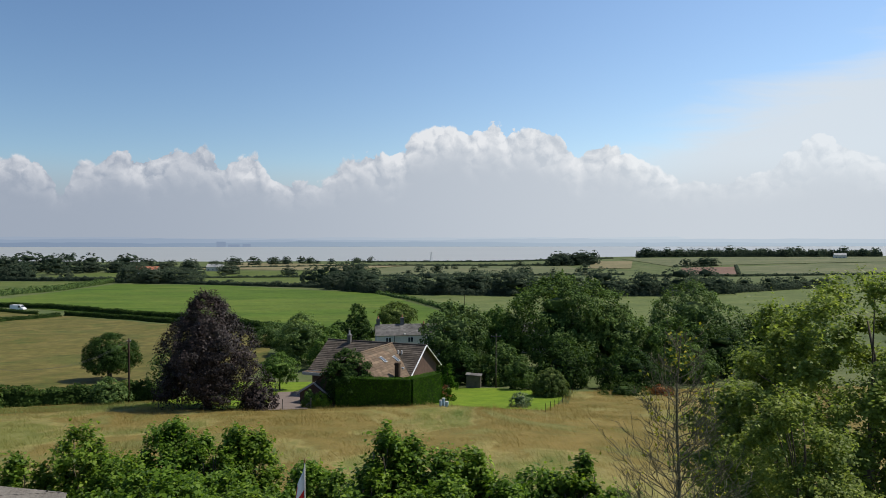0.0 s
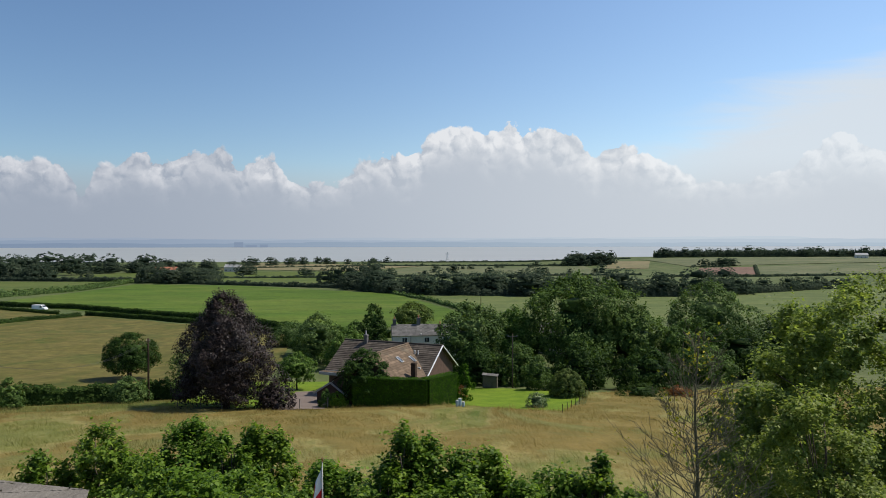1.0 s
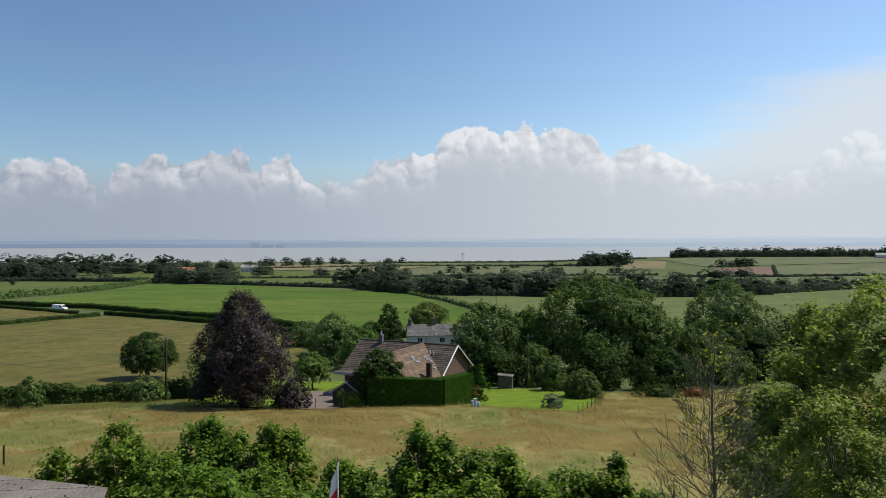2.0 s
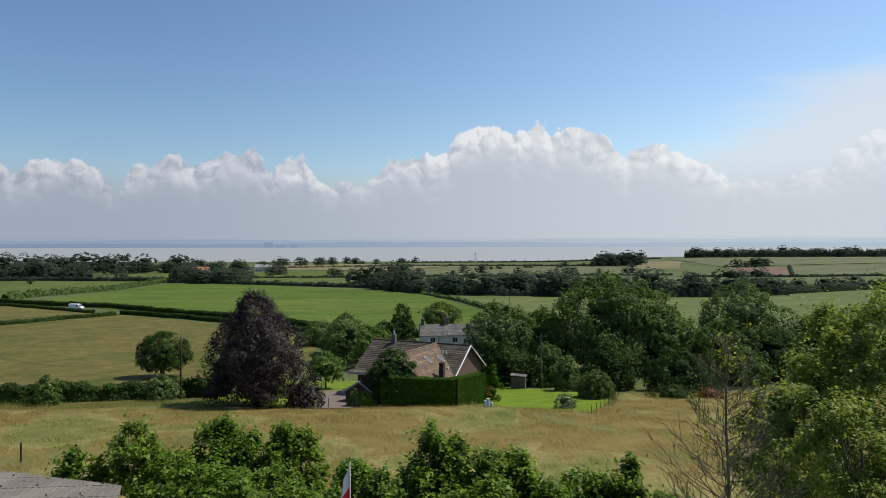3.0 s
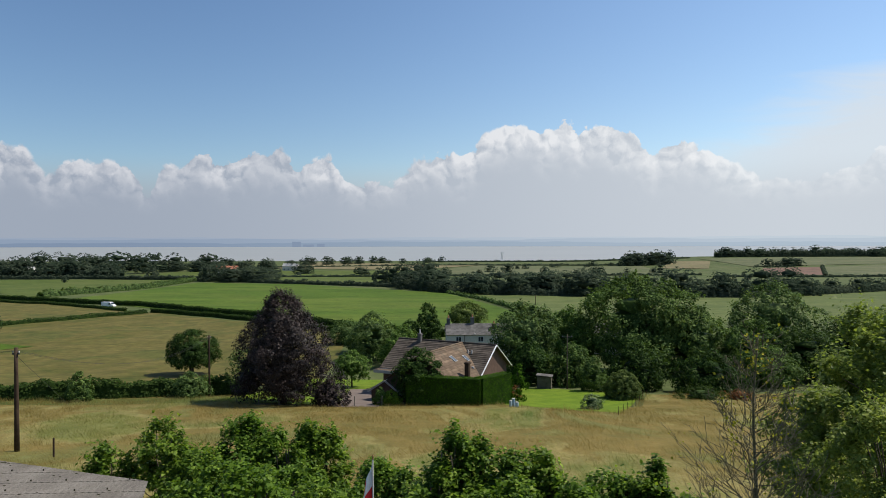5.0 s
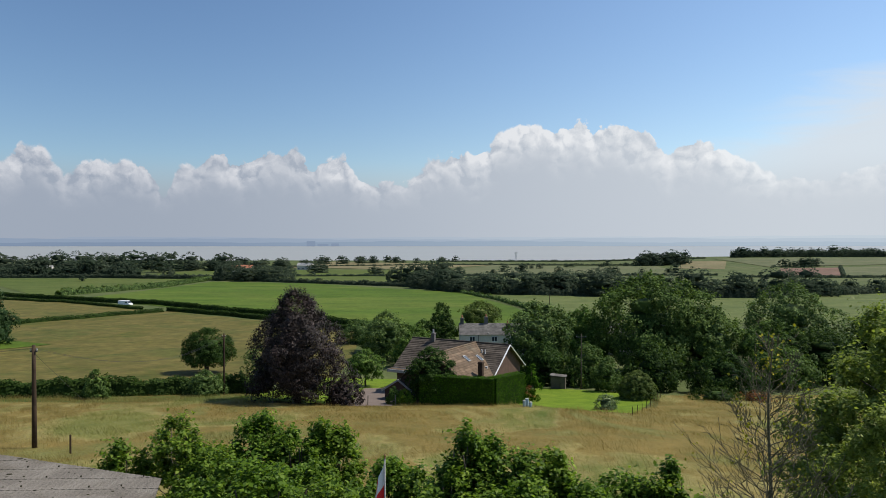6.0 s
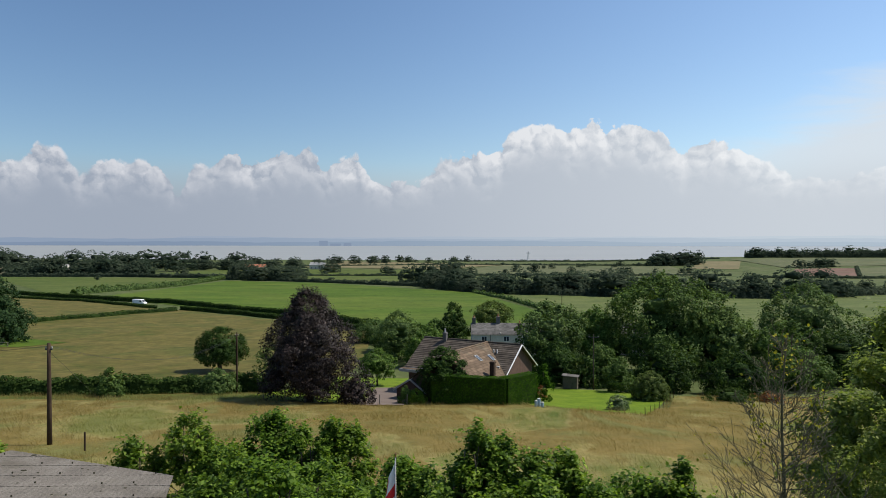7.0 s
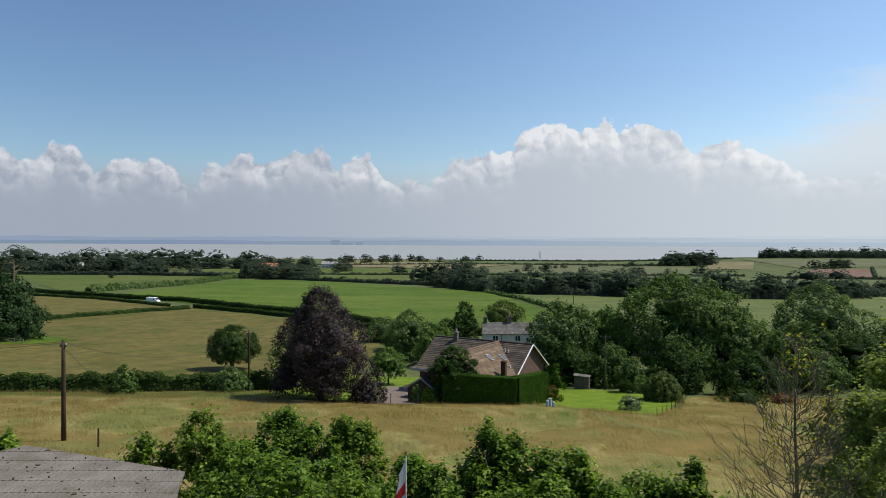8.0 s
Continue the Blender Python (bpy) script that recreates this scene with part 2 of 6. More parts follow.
M = {
    "hay": meadow("long_dry_grass", HAY, 0.075, (1.1, 0.55, 1), 4.0, 24),
    "rough": meadow("rough_grass", [(0.062, 0.082, 0.026), (0.08, 0.098, 0.034), (0.10, 0.105, 0.045)], 0.02, (1, 1, 1), 0.8),
    "brown": meadow("mown_hay_field", [(0.056, 0.073, 0.015), (0.088, 0.081, 0.02), (0.115, 0.096, 0.028), (0.074, 0.079, 0.019), (0.102, 0.09, 0.024)], 0.045, (1, 1.1, 1), 0.5, 10),
    "green": meadow("bright_pasture", [(0.053, 0.09, 0.009), (0.064, 0.104, 0.011), (0.108, 0.128, 0.023)], 0.013, (0.7, 1.4, 1), 0.4, 5),
    "grazed": meadow("grazed_pasture", [(0.058, 0.084, 0.016), (0.076, 0.098, 0.022), (0.09, 0.104, 0.028)], 0.012, (1, 2, 1), 0.4),
    "olive": meadow("olive_crop", [(0.078, 0.102, 0.03), (0.095, 0.114, 0.035), (0.083, 0.107, 0.032)], 0.01, (1, 2, 1), 0.4),
    # pasture far off: its green is paled and greyed to hold the haze
    "ridge": meadow("hazed_ridge_pasture", [(0.085, 0.1, 0.042), (0.105, 0.112, 0.053), (0.122, 0.12, 0.062)], 0.01, (1, 2, 1), 0.4),
    "tan": meadow("tan_stubble", [(0.135, 0.13, 0.06), (0.17, 0.14, 0.075), (0.125, 0.13, 0.055)], 0.008, (1, 3, 1), 0.3),
    "earth": meadow("red_earth", [(0.13, 0.08, 0.06), (0.155, 0.093, 0.068), (0.13, 0.10, 0.066)], 0.01, (1, 3, 1), 0.3),
    "lawn": meadow("mown_lawn", [(0.088, 0.14, 0.008), (0.11, 0.165, 0.012), (0.13, 0.172, 0.018)], 0.12, (1, 1, 1), 6, bump=0.15),
    "drive": surface("tarmac_drive", (0.14, 0.108, 0.09), (0.18, 0.142, 0.118), 0.6, 0.9, 20),
    "bush": foliage("hazel_leaves", (0.05, 0.10, 0.013), (0.135, 0.22, 0.026), (0.24, 0.33, 0.05), 0.44, 0.5, 1.4, 0.14),
    "bigtree": foliage("plum_leaves", (0.13, 0.17, 0.035), (0.23, 0.28, 0.068), (0.31, 0.35, 0.105), 0.45, 0.5, 0.9, 0.12, (1.3, 1.35, 0.75)),
    "oak": foliage("oak_leaves", (0.03, 0.06, 0.015), (0.095, 0.155, 0.04), (0.145, 0.21, 0.06)),
    "ash": foliage("ash_leaves", (0.038, 0.07, 0.022), (0.115, 0.175, 0.055), (0.18, 0.24, 0.09)),
    "apple": foliage("apple_leaves", (0.042, 0.09, 0.018), (0.1, 0.17, 0.036), (0.145, 0.22, 0.055)),
    "holm": foliage("evergreen_leaves", (0.011, 0.028, 0.007), (0.04, 0.078, 0.016), (0.07, 0.12, 0.028)),
    "copper": foliage("copper_leaves", (0.015, 0.012, 0.012), (0.035, 0.026, 0.025), (0.07, 0.052, 0.047), 0.12, 0.5, 0.25, 0.15),
    "conifer": foliage("conifer_needles", (0.014, 0.036, 0.014), (0.036, 0.07, 0.024), (0.05, 0.085, 0.03), 0.2),
    "clipped": foliage("clipped_conifer", (0.02, 0.05, 0.004), (0.046, 0.105, 0.008), (0.09, 0.18, 0.018), 0.0, 0.9, 1.2, 0.02),
    "hedge": foliage("hedgerow_leaves", (0.022, 0.045, 0.01), (0.042, 0.075, 0.016), (0.062, 0.1, 0.023)),
    # distant leaves, greyed and lightened: aerial haze is part of this base colour
    "far": foliage("hazed_far_leaves", (0.062, 0.084, 0.06), (0.078, 0.104, 0.072), (0.088, 0.117, 0.08), 0.48, 1.0, 0.05, 0.0, (1.0, 1.05, 1.0)),
    "willow": foliage("willow_leaves", (0.06, 0.09, 0.022), (0.115, 0.15, 0.04), (0.17, 0.205, 0.07)),
    "silver": foliage("variegated_leaves", (0.09, 0.13, 0.06), (0.20, 0.25, 0.13), (0.32, 0.36, 0.22)),
    "lime": foliage("golden_leaves", (0.09, 0.17, 0.015), (0.17, 0.26, 0.025), (0.26, 0.32, 0.04)),
    "yellow": foliage("yellow_leaves", (0.20, 0.20, 0.02), (0.36, 0.32, 0.04), (0.48, 0.40, 0.06)),
    "core": surface("hedge_core", (0.015, 0.03, 0.008), (0.03, 0.05, 0.012), 3, 0.95, 12),
    "bark": surface("bark", (0.07, 0.055, 0.04), (0.12, 0.10, 0.075), 3, 0.95, 24, 0.5),
    "twig": surface("lichen_bark", (0.075, 0.066, 0.04), (0.155, 0.137, 0.085), 5, 0.9, 40, 0.3),
    "pole": surface("creosoted_pole", (0.035, 0.023, 0.016), (0.065, 0.043, 0.028), 2, 0.85, 30, 0.3),
    "post": surface("weathered_post", (0.13, 0.11, 0.09), (0.22, 0.19, 0.15), 3, 0.9, 30, 0.3),
    "wire": surface("cable", (0.03, 0.03, 0.03), (0.06, 0.06, 0.06), 3, 0.6, 10, 0),
    "tile": surface("brown_roof_tile", (0.066, 0.054, 0.043), (0.105, 0.086, 0.068), 0.8, 0.95, 9, 0.3, dirt=(0.10, 0.095, 0.068), per_object=0.2),
    # a lighter tan than the main roof's tiles
    "paletile": surface("tan_roof_tile", (0.112, 0.078, 0.05), (0.15, 0.105, 0.069), 0.8, 0.85, 9, 0.3, dirt=(0.115, 0.09, 0.062), per_object=0.18),
    "slate": surface("grey_slate", (0.10, 0.095, 0.088), (0.165, 0.155, 0.142), 0.7, 0.85, 6, 0.2, spec=0.05, dirt=(0.10, 0.092, 0.075), per_object=0.15),
    "brick": surface("red_brick", (0.085, 0.055, 0.043), (0.125, 0.078, 0.06), 1.5, 0.9, 14, 0.3),
    "white": surface("white_paint", (0.74, 0.73, 0.70), (0.82, 0.81, 0.79), 1.0, 0.55, 10, 0.05),
    "render": surface("white_render", (0.58, 0.53, 0.45), (0.68, 0.63, 0.54), 0.5, 0.85, 8, 0.1, dirt=(0.55, 0.53, 0.48)),
    "glass": surface("window_glass", (0.03, 0.035, 0.04), (0.05, 0.055, 0.06), 1, 0.08, 3, 0, spec=0.6),
    "skyglass": surface("rooflight_glass", (0.10, 0.11, 0.12), (0.13, 0.14, 0.15), 1, 0.1, 3, 0, spec=0.8),
    "shed": surface("shed_boards", (0.085, 0.078, 0.058), (0.135, 0.122, 0.09), 1.2, 0.9, 16, 0.3),
    "felt": surface("roof_felt", (0.34, 0.33, 0.31), (0.43, 0.42, 0.40), 1, 0.9, 14, 0.2),
    "asbestos": surface("cement_sheet", (0.145, 0.126, 0.104), (0.212, 0.188, 0.156), 1.4, 0.95, 26, 0.9, dirt=(0.135, 0.117, 0.09), per_object=0.05, speck=0.55),
    "moss": surface("dark_moss", (0.03, 0.028, 0.02), (0.06, 0.055, 0.03), 9, 1.0, 40, 0.5),
    "flag_white": surface("white_cloth", (0.70, 0.71, 0.74), (0.80, 0.80, 0.82), 4, 0.8, 60, 0.05),
    "flag_red": surface("red_cloth", (0.62, 0.03, 0.035), (0.72, 0.045, 0.05), 4, 0.8, 60, 0.05),
    "brass": surface("bronze_finial", (0.25, 0.14, 0.06), (0.35, 0.20, 0.09), 8, 0.4, 40, 0, metal=0.8),
    "blue": surface("pale_blue_plastic", (0.24, 0.34, 0.40), (0.33, 0.43, 0.48), 2, 0.5, 12, 0.02),
    "redroof": surface("clay_pantile", (0.36, 0.14, 0.08), (0.44, 0.18, 0.11), 0.4, 0.9, 2, 0.1),
    "flower": foliage("rust_shrub", (0.12, 0.05, 0.02), (0.24, 0.09, 0.04), (0.34, 0.16, 0.06)),
    "concrete": surface("pale_concrete", (0.40, 0.41, 0.43), (0.5, 0.5, 0.52), 0.02, 0.9, 0.2, 0),
}


def blade_material():
    """Blades and seed heads in the drifts of the meadow under them."""
    m, k = material("dry_grass_blades")
    g = k.add("ShaderNodeNewGeometry")
    q = k.add("ShaderNodeMapping", {"Vector": g.outputs["Position"], "Scale": (1.1, 0.55, 1), "Rotation": (0, 0, radians(24))}).outputs[0]
    f = k.span(k.noise(q, 0.075, 6, 0.62, 0.8), 0.28, 0.72, smooth=False)
    col = k.ramp(f, [(i / (len(HAY) - 1), tuple(x * 1.4 for x in c)) for i, c in enumerate(HAY)])
    col = k.mix(1.0, col, k.mix(g.outputs["Random Per Island"], rgb((0.9, 0.93, 0.9)), rgb((1.2, 1.17, 1.22))), "MULTIPLY")
    bs = k.add("ShaderNodeBsdfPrincipled", {"Base Color": col, "Roughness": 0.8, "Specular IOR Level": 0.1}).outputs[0]
    tr = k.add("ShaderNodeBsdfTranslucent", {"Color": col}).outputs[0]
    k.add("ShaderNodeOutputMaterial", {"Surface": k.add("ShaderNodeMixShader", {0: 0.62, 1: bs, 2: tr}).outputs[0]})
    return m


def tiled(m, axis, width):
    """Gives each tile of a course its own tone."""
    k = m.node_tree
    bs = next(n for n in k.nodes if n.bl_idname == "ShaderNodeBsdfPrincipled")
    old = bs.inputs["Base Color"].links[0].from_socket
    add = k.nodes.new
    xyz = add("ShaderNodeSeparateXYZ")
    k.links.new(add("ShaderNodeTexCoord").outputs["Object"], xyz.inputs[0])
    cell = add("ShaderNodeMath")
    cell.operation = "DIVIDE"
    cell.inputs[1].default_value = width
    k.links.new(xyz.outputs[axis], cell.inputs[0])
    whole = add("ShaderNodeMath")
    whole.operation = "FLOOR"
    k.links.new(cell.outputs[0], whole.inputs[0])
    both = add("ShaderNodeCombineXYZ")
    k.links.new(whole.outputs[0], both.inputs[0])
    k.links.new(add("ShaderNodeObjectInfo").outputs["Random"], both.inputs[1])
    tone = add("ShaderNodeTexWhiteNoise")
    tone.noise_dimensions = "2D"
    k.links.new(both.outputs[0], tone.inputs["Vector"])
    ramp = add("ShaderNodeMapRange")
    ramp.inputs["To Min"].default_value, ramp.inputs["To Max"].default_value = 0.78, 1.22
    k.links.new(tone.outputs["Value"], ramp.inputs["Value"])
    mixed = add("ShaderNodeMix")
    mixed.data_type, mixed.blend_type = "RGBA", "MULTIPLY"
    mixed.inputs[0].default_value = 1.0
    k.links.new(old, mixed.inputs[6])
    k.links.new(ramp.outputs[0], mixed.inputs[7])
    k.links.new(mixed.outputs[2], bs.inputs["Base Color"])


tiled(M["tile"], 0, 0.42)
tiled(M["paletile"], 1, 0.42)
tiled(M["slate"], 0, 0.5)
M["blade"] = blade_material()


def water_material():
    m, k = material("estuary_water")
    p = coords(k)
    q = k.add("ShaderNodeMapping", {"Vector": p, "Scale": (0.0012, 0.006, 1)}).outputs[0]
    n = k.noise(q, 1.0, 5, 0.6)
    col = k.mix(n, rgb((0.25, 0.24, 0.205)), rgb((0.33, 0.315, 0.27)))
    bs = k.add("ShaderNodeBsdfPrincipled", {"Base Color": col, "Roughness": 0.35, "Specular IOR Level": 0.5})
    k.l.new(k.add("ShaderNodeBump", {"Strength": 0.3, "Height": k.noise(p, 0.15, 4), "Distance": 0.5}).outputs[0], bs.inputs["Normal"])
    k.add("ShaderNodeOutputMaterial", {"Surface": bs.outputs[0]})
    return m


M["water"] = water_material()


# ---- mesh tools ----
def mesh_from(name, verts, faces, mats, index=None, smooth=False):
    me = bpy.data.meshes.new(name)
    me.from_pydata([tuple(v) for v in verts], [], faces)
    for m in mats:
        me.materials.append(m)
    if index is not None:
        me.polygons.foreach_set("material_index", index)
    if smooth:
        me.polygons.foreach_set("use_smooth", [True] * len(me.polygons))
    me.update()
    return me


def fast_mesh(name, verts, per, mats, index=None):
    """A mesh of loose faces with per corners each, from an array of corners."""
    verts = np.asarray(verts, dtype=np.float32).reshape(-1, 3)
    n, f = len(verts), len(verts) // per
    me = bpy.data.meshes.new(name)
    me.vertices.add(n), me.loops.add(n), me.polygons.add(f)
    me.vertices.foreach_set("co", verts.ravel())
    me.loops.foreach_set("vertex_index", np.arange(n, dtype=np.int32))
    me.polygons.foreach_set("loop_start", np.arange(0, n, per, dtype=np.int32))
    for m in mats:
        me.materials.append(m)
    if index is not None:
        me.polygons.foreach_set("material_index", np.asarray(index, dtype=np.int32))
    me.update(calc_edges=True)
    return me


def thing(name, label, category, m=None, group="", kind=""):
    ob = tagged(new(name), label, category, group, kind)
    if m is not None:
        ob.matrix_world = m
    return ob


def under(ob, parent, label=""):
    ob.parent = parent
    if label:
        ob["label"] = label
    return ob


def part(name, bm, mat, parent, label=""):
    me = bpy.data.meshes.new(name)
    bm.to_mesh(me)
    bm.free()
    for m in mat if isinstance(mat, (list, tuple)) else [mat]:
        me.materials.append(m)
    return under(new(name, me), parent, label)


def box(bm, x0, y0, z0, x1, y1, z1, bevel=0.0, m=None):
    got = bmesh.ops.create_cube(bm, size=1, matrix=Matrix.Translation(((x0 + x1) / 2, (y0 + y1) / 2, (z0 + z1) / 2)) @ Matrix.Diagonal((abs(x1 - x0), abs(y1 - y0), abs(z1 - z0), 1)))
    vs = got["verts"]
    if bevel:
        es = list({e for v in vs for e in v.link_edges})
        vs = bmesh.ops.bevel(bm, geom=es, offset=bevel, segments=1, affect="EDGES")["verts"]
    if m is not None:
        bmesh.ops.transform(bm, matrix=m, verts=list({v for v in vs}))
    return bm


def boxed(*a, **kw):
    return box(bmesh.new(), *a, **kw)


def tube_data(points, radii, sides, verts, faces):
    """Adds a tapered tube along points to verts and faces."""
    base, pts = len(verts), [Vector(p) for p in points]
    for i, (p, r) in enumerate(zip(pts, radii)):
        d = (pts[min(i + 1, len(pts) - 1)] - pts[max(i - 1, 0)]).normalized()
        u = d.orthogonal().normalized()
        v = d.cross(u)
        for s in range(sides):
            a = 2 * math.pi * s / sides
            verts.append(tuple(p + r * (math.cos(a) * u + math.sin(a) * v)))
    for i in range(len(pts) - 1):
        for s in range(sides):
            a, b = base + i * sides + s, base + i * sides + (s + 1) % sides
            faces.append((a, b, b + sides, a + sides))
    faces.append(tuple(base + s for s in range(sides))[::-1])
    faces.append(tuple(base + (len(pts) - 1) * sides + s for s in range(sides)))


def leaf_quads(pos, nrm, size, rng, aspect=0.6, fold=0.25):
    """Folded diamond leaves: an array of 4 corners for each place."""
    n = len(pos)
    nrm = nrm / (np.linalg.norm(nrm, axis=1, keepdims=True) + 1e-9)
    t = np.cross(nrm, rng.normal(size=(n, 3)))
    t /= np.linalg.norm(t, axis=1, keepdims=True) + 1e-9
    b = np.cross(nrm, t)
    s = np.asarray(size).reshape(-1, 1) * np.ones((n, 1))
    out = np.empty((n, 4, 3))
    out[:, 0], out[:, 2] = pos - t * s * 0.5, pos + t * s * 0.5
    up = nrm * s * fold * 0.5
    out[:, 1], out[:, 3] = pos + b * s * aspect * 0.5 + up, pos - b * s * aspect * 0.5 + up * rng.uniform(0, 1, (n, 1))
    return out


PROFILE = {
    "round": [(0.10, 0.55), (0.28, 0.92), (0.5, 1.0), (0.72, 0.86), (0.9, 0.52), (1.0, 0.12)],
    "raised": [(0.22, 0.6), (0.34, 0.92), (0.55, 1.0), (0.75, 0.86), (0.9, 0.52), (1.0, 0.12)],
    "tall": [(0.08, 0.55), (0.3, 0.95), (0.55, 1.0), (0.8, 0.74), (0.93, 0.4), (1.0, 0.1)],
    "beech": [(0.08, 0.5), (0.13, 0.8), (0.22, 0.97), (0.36, 1.0), (0.55, 0.92), (0.72, 0.78), (0.85, 0.58), (0.94, 0.36), (1.0, 0.12)],
    "cone": [(0.03, 0.9), (0.16, 1.0), (0.4, 0.82), (0.65, 0.56), (0.85, 0.36), (1.0, 0.06)],
    "bush": [(0.0, 0.85), (0.3, 1.0), (0.6, 0.85), (0.82, 0.5), (1.0, 0.1)],
    "dome": [(0.0, 0.95), (0.3, 1.0), (0.6, 0.88), (0.85, 0.55), (1.0, 0.15)],
    "spread": [(0.3, 0.7), (0.5, 1.0), (0.75, 0.9), (0.92, 0.5), (1.0, 0.15)],
}


def crown_leaves(rng, h, w, shape, clumps, per, clump_r, leaf, rugged=0.22, spikes=0, fill=0.55, droop=0.0, reach=0.16):
    """Leaves of a crown h high and w wide: clumps on an uneven outline, each with its own leaves."""
    prof = np.array(PROFILE[shape])
    z = rng.uniform(prof[0, 0], 1, clumps * 3)
    r = np.interp(z, prof[:, 0], prof[:, 1])
    keep = rng.uniform(0, 1, len(z)) < (0.25 + 0.75 * r)
    z, r = z[keep][:clumps], r[keep][:clumps]
    n = len(z)
    a = rng.uniform(0, 2 * math.pi, n)
    ph = rng.uniform(0, 6.28, 6)
    lobe = 1 + rugged * (0.5 * np.sin(2 * a + ph[0] + 3 * z) + 0.4 * np.sin(3 * a + ph[1] - 6 * z) + 0.5 * np.sin(5 * a + ph[2] + 11 * z) + 0.3 * np.sin(14 * z + ph[3]))
    rad = r * lobe * np.sqrt(rng.uniform(fill, 1.0, n))
    lift = 1 + 0.10 * rugged * np.sin(3 * a + ph[4])
    c = np.stack([rad * np.cos(a) * w / 2, rad * np.sin(a) * w / 2, z * h * lift], 1)
    shoots = np.zeros((0, 3))
    if spikes:
        high = np.argsort(-c[:, 2] - 0.4 * np.abs(c[:, 0]))[: max(spikes * 3, 10)]
        k = rng.choice(high, spikes)
        tip = np.stack([rng.normal(0, 0.05 * w, spikes), rng.normal(0, 0.05 * w, spikes), rng.uniform(0.3, 1.0, spikes) * reach * h], 1)
        f = rng.uniform(0, 1, (spikes, per // 2, 1))
        shoots = (c[k][:, None] + tip[:, None] * f + rng.normal(0, leaf * 0.55, (spikes, per // 2, 3)) * (1.25 - f)).reshape(-1, 3)
    n = len(c)
    mid = np.array([0, 0, 0.45 * h])
    out = (c - mid) / np.array([w / 2, w / 2, h / 2])
    out /= np.linalg.norm(out, axis=1, keepdims=True) + 1e-6
    cr = clump_r * rng.uniform(0.6, 1.35, n)
    idx = np.repeat(np.arange(n), per)
    d = rng.normal(size=(n * per, 3))
    d /= np.linalg.norm(d, axis=1, keepdims=True)
    d = d + out[idx] * 0.6 + np.array([0, 0, 0.35])
    d /= np.linalg.norm(d, axis=1, keepdims=True) + 1e-6
    rr = cr[idx, None] * rng.uniform(0.35, 1.0, (n * per, 1))
    pos = c[idx] + d * rr
    pos[:, 2] -= droop * np.abs(rr[:, 0])
    pos[:, 2] = np.maximum(pos[:, 2], 0.05)
    nrm = d * 0.9 + out[idx] * 0.3 + rng.normal(0, 0.33, (n * per, 3)) + np.array([0, 0, 0.3])
    pos = np.concatenate([pos, shoots])
    nrm = np.concatenate([nrm, rng.normal(0, 0.6, shoots.shape) + np.array([0, 0, 0.6])])
    return leaf_quads(pos, nrm, leaf * rng.uniform(0.6, 1.4, len(pos)), rng), c


def lump(rng, c, r, verts, faces):
    """A small uneven lump of foliage."""
    bm = bmesh.new()
    bmesh.ops.create_icosphere(bm, subdivisions=2, radius=1)
    k, base = rng.uniform(0, 6.28, 3), len(verts)
    for v in bm.verts:
        p = v.co
        f = 1 + 0.12 * math.sin(5 * p.x + k[0]) + 0.12 * math.sin(6 * p.y + k[1]) + 0.12 * math.sin(7 * p.z + k[2]) + rng.uniform(-0.12, 0.12)
        verts.append((c[0] + p.x * r[0] * f, c[1] + p.y * r[0] * f, max(0.0, c[2] + p.z * r[1] * f)))
    for fc in bm.faces:
        faces.append(tuple(base + v.index for v in fc.verts))
    bm.free()


def inner_growth(rng, h, w, shape, mat, crown, k=0.62, n=5):
    """The dense inside of a crown, as lumps that follow its outline."""
    prof = np.array(PROFILE[shape])
    verts, faces = [], []
    for i in range(n):
        z = prof[0, 0] + 0.12 + (0.6 - prof[0, 0]) * i / (n - 1)
        r = k * float(np.interp(z, prof[:, 0], prof[:, 1])) * w / 2
        a = rng.uniform(0, 6.28)
        lump(rng, (0.15 * r * math.cos(a), 0.15 * r * math.sin(a), z * h), (r, 0.6 * 0.6 * h / n), verts, faces)
    under(new("inner_leaves", mesh_from("inner_leaves", verts, faces, [M[mat]], smooth=True)), crown, "dense inner foliage")


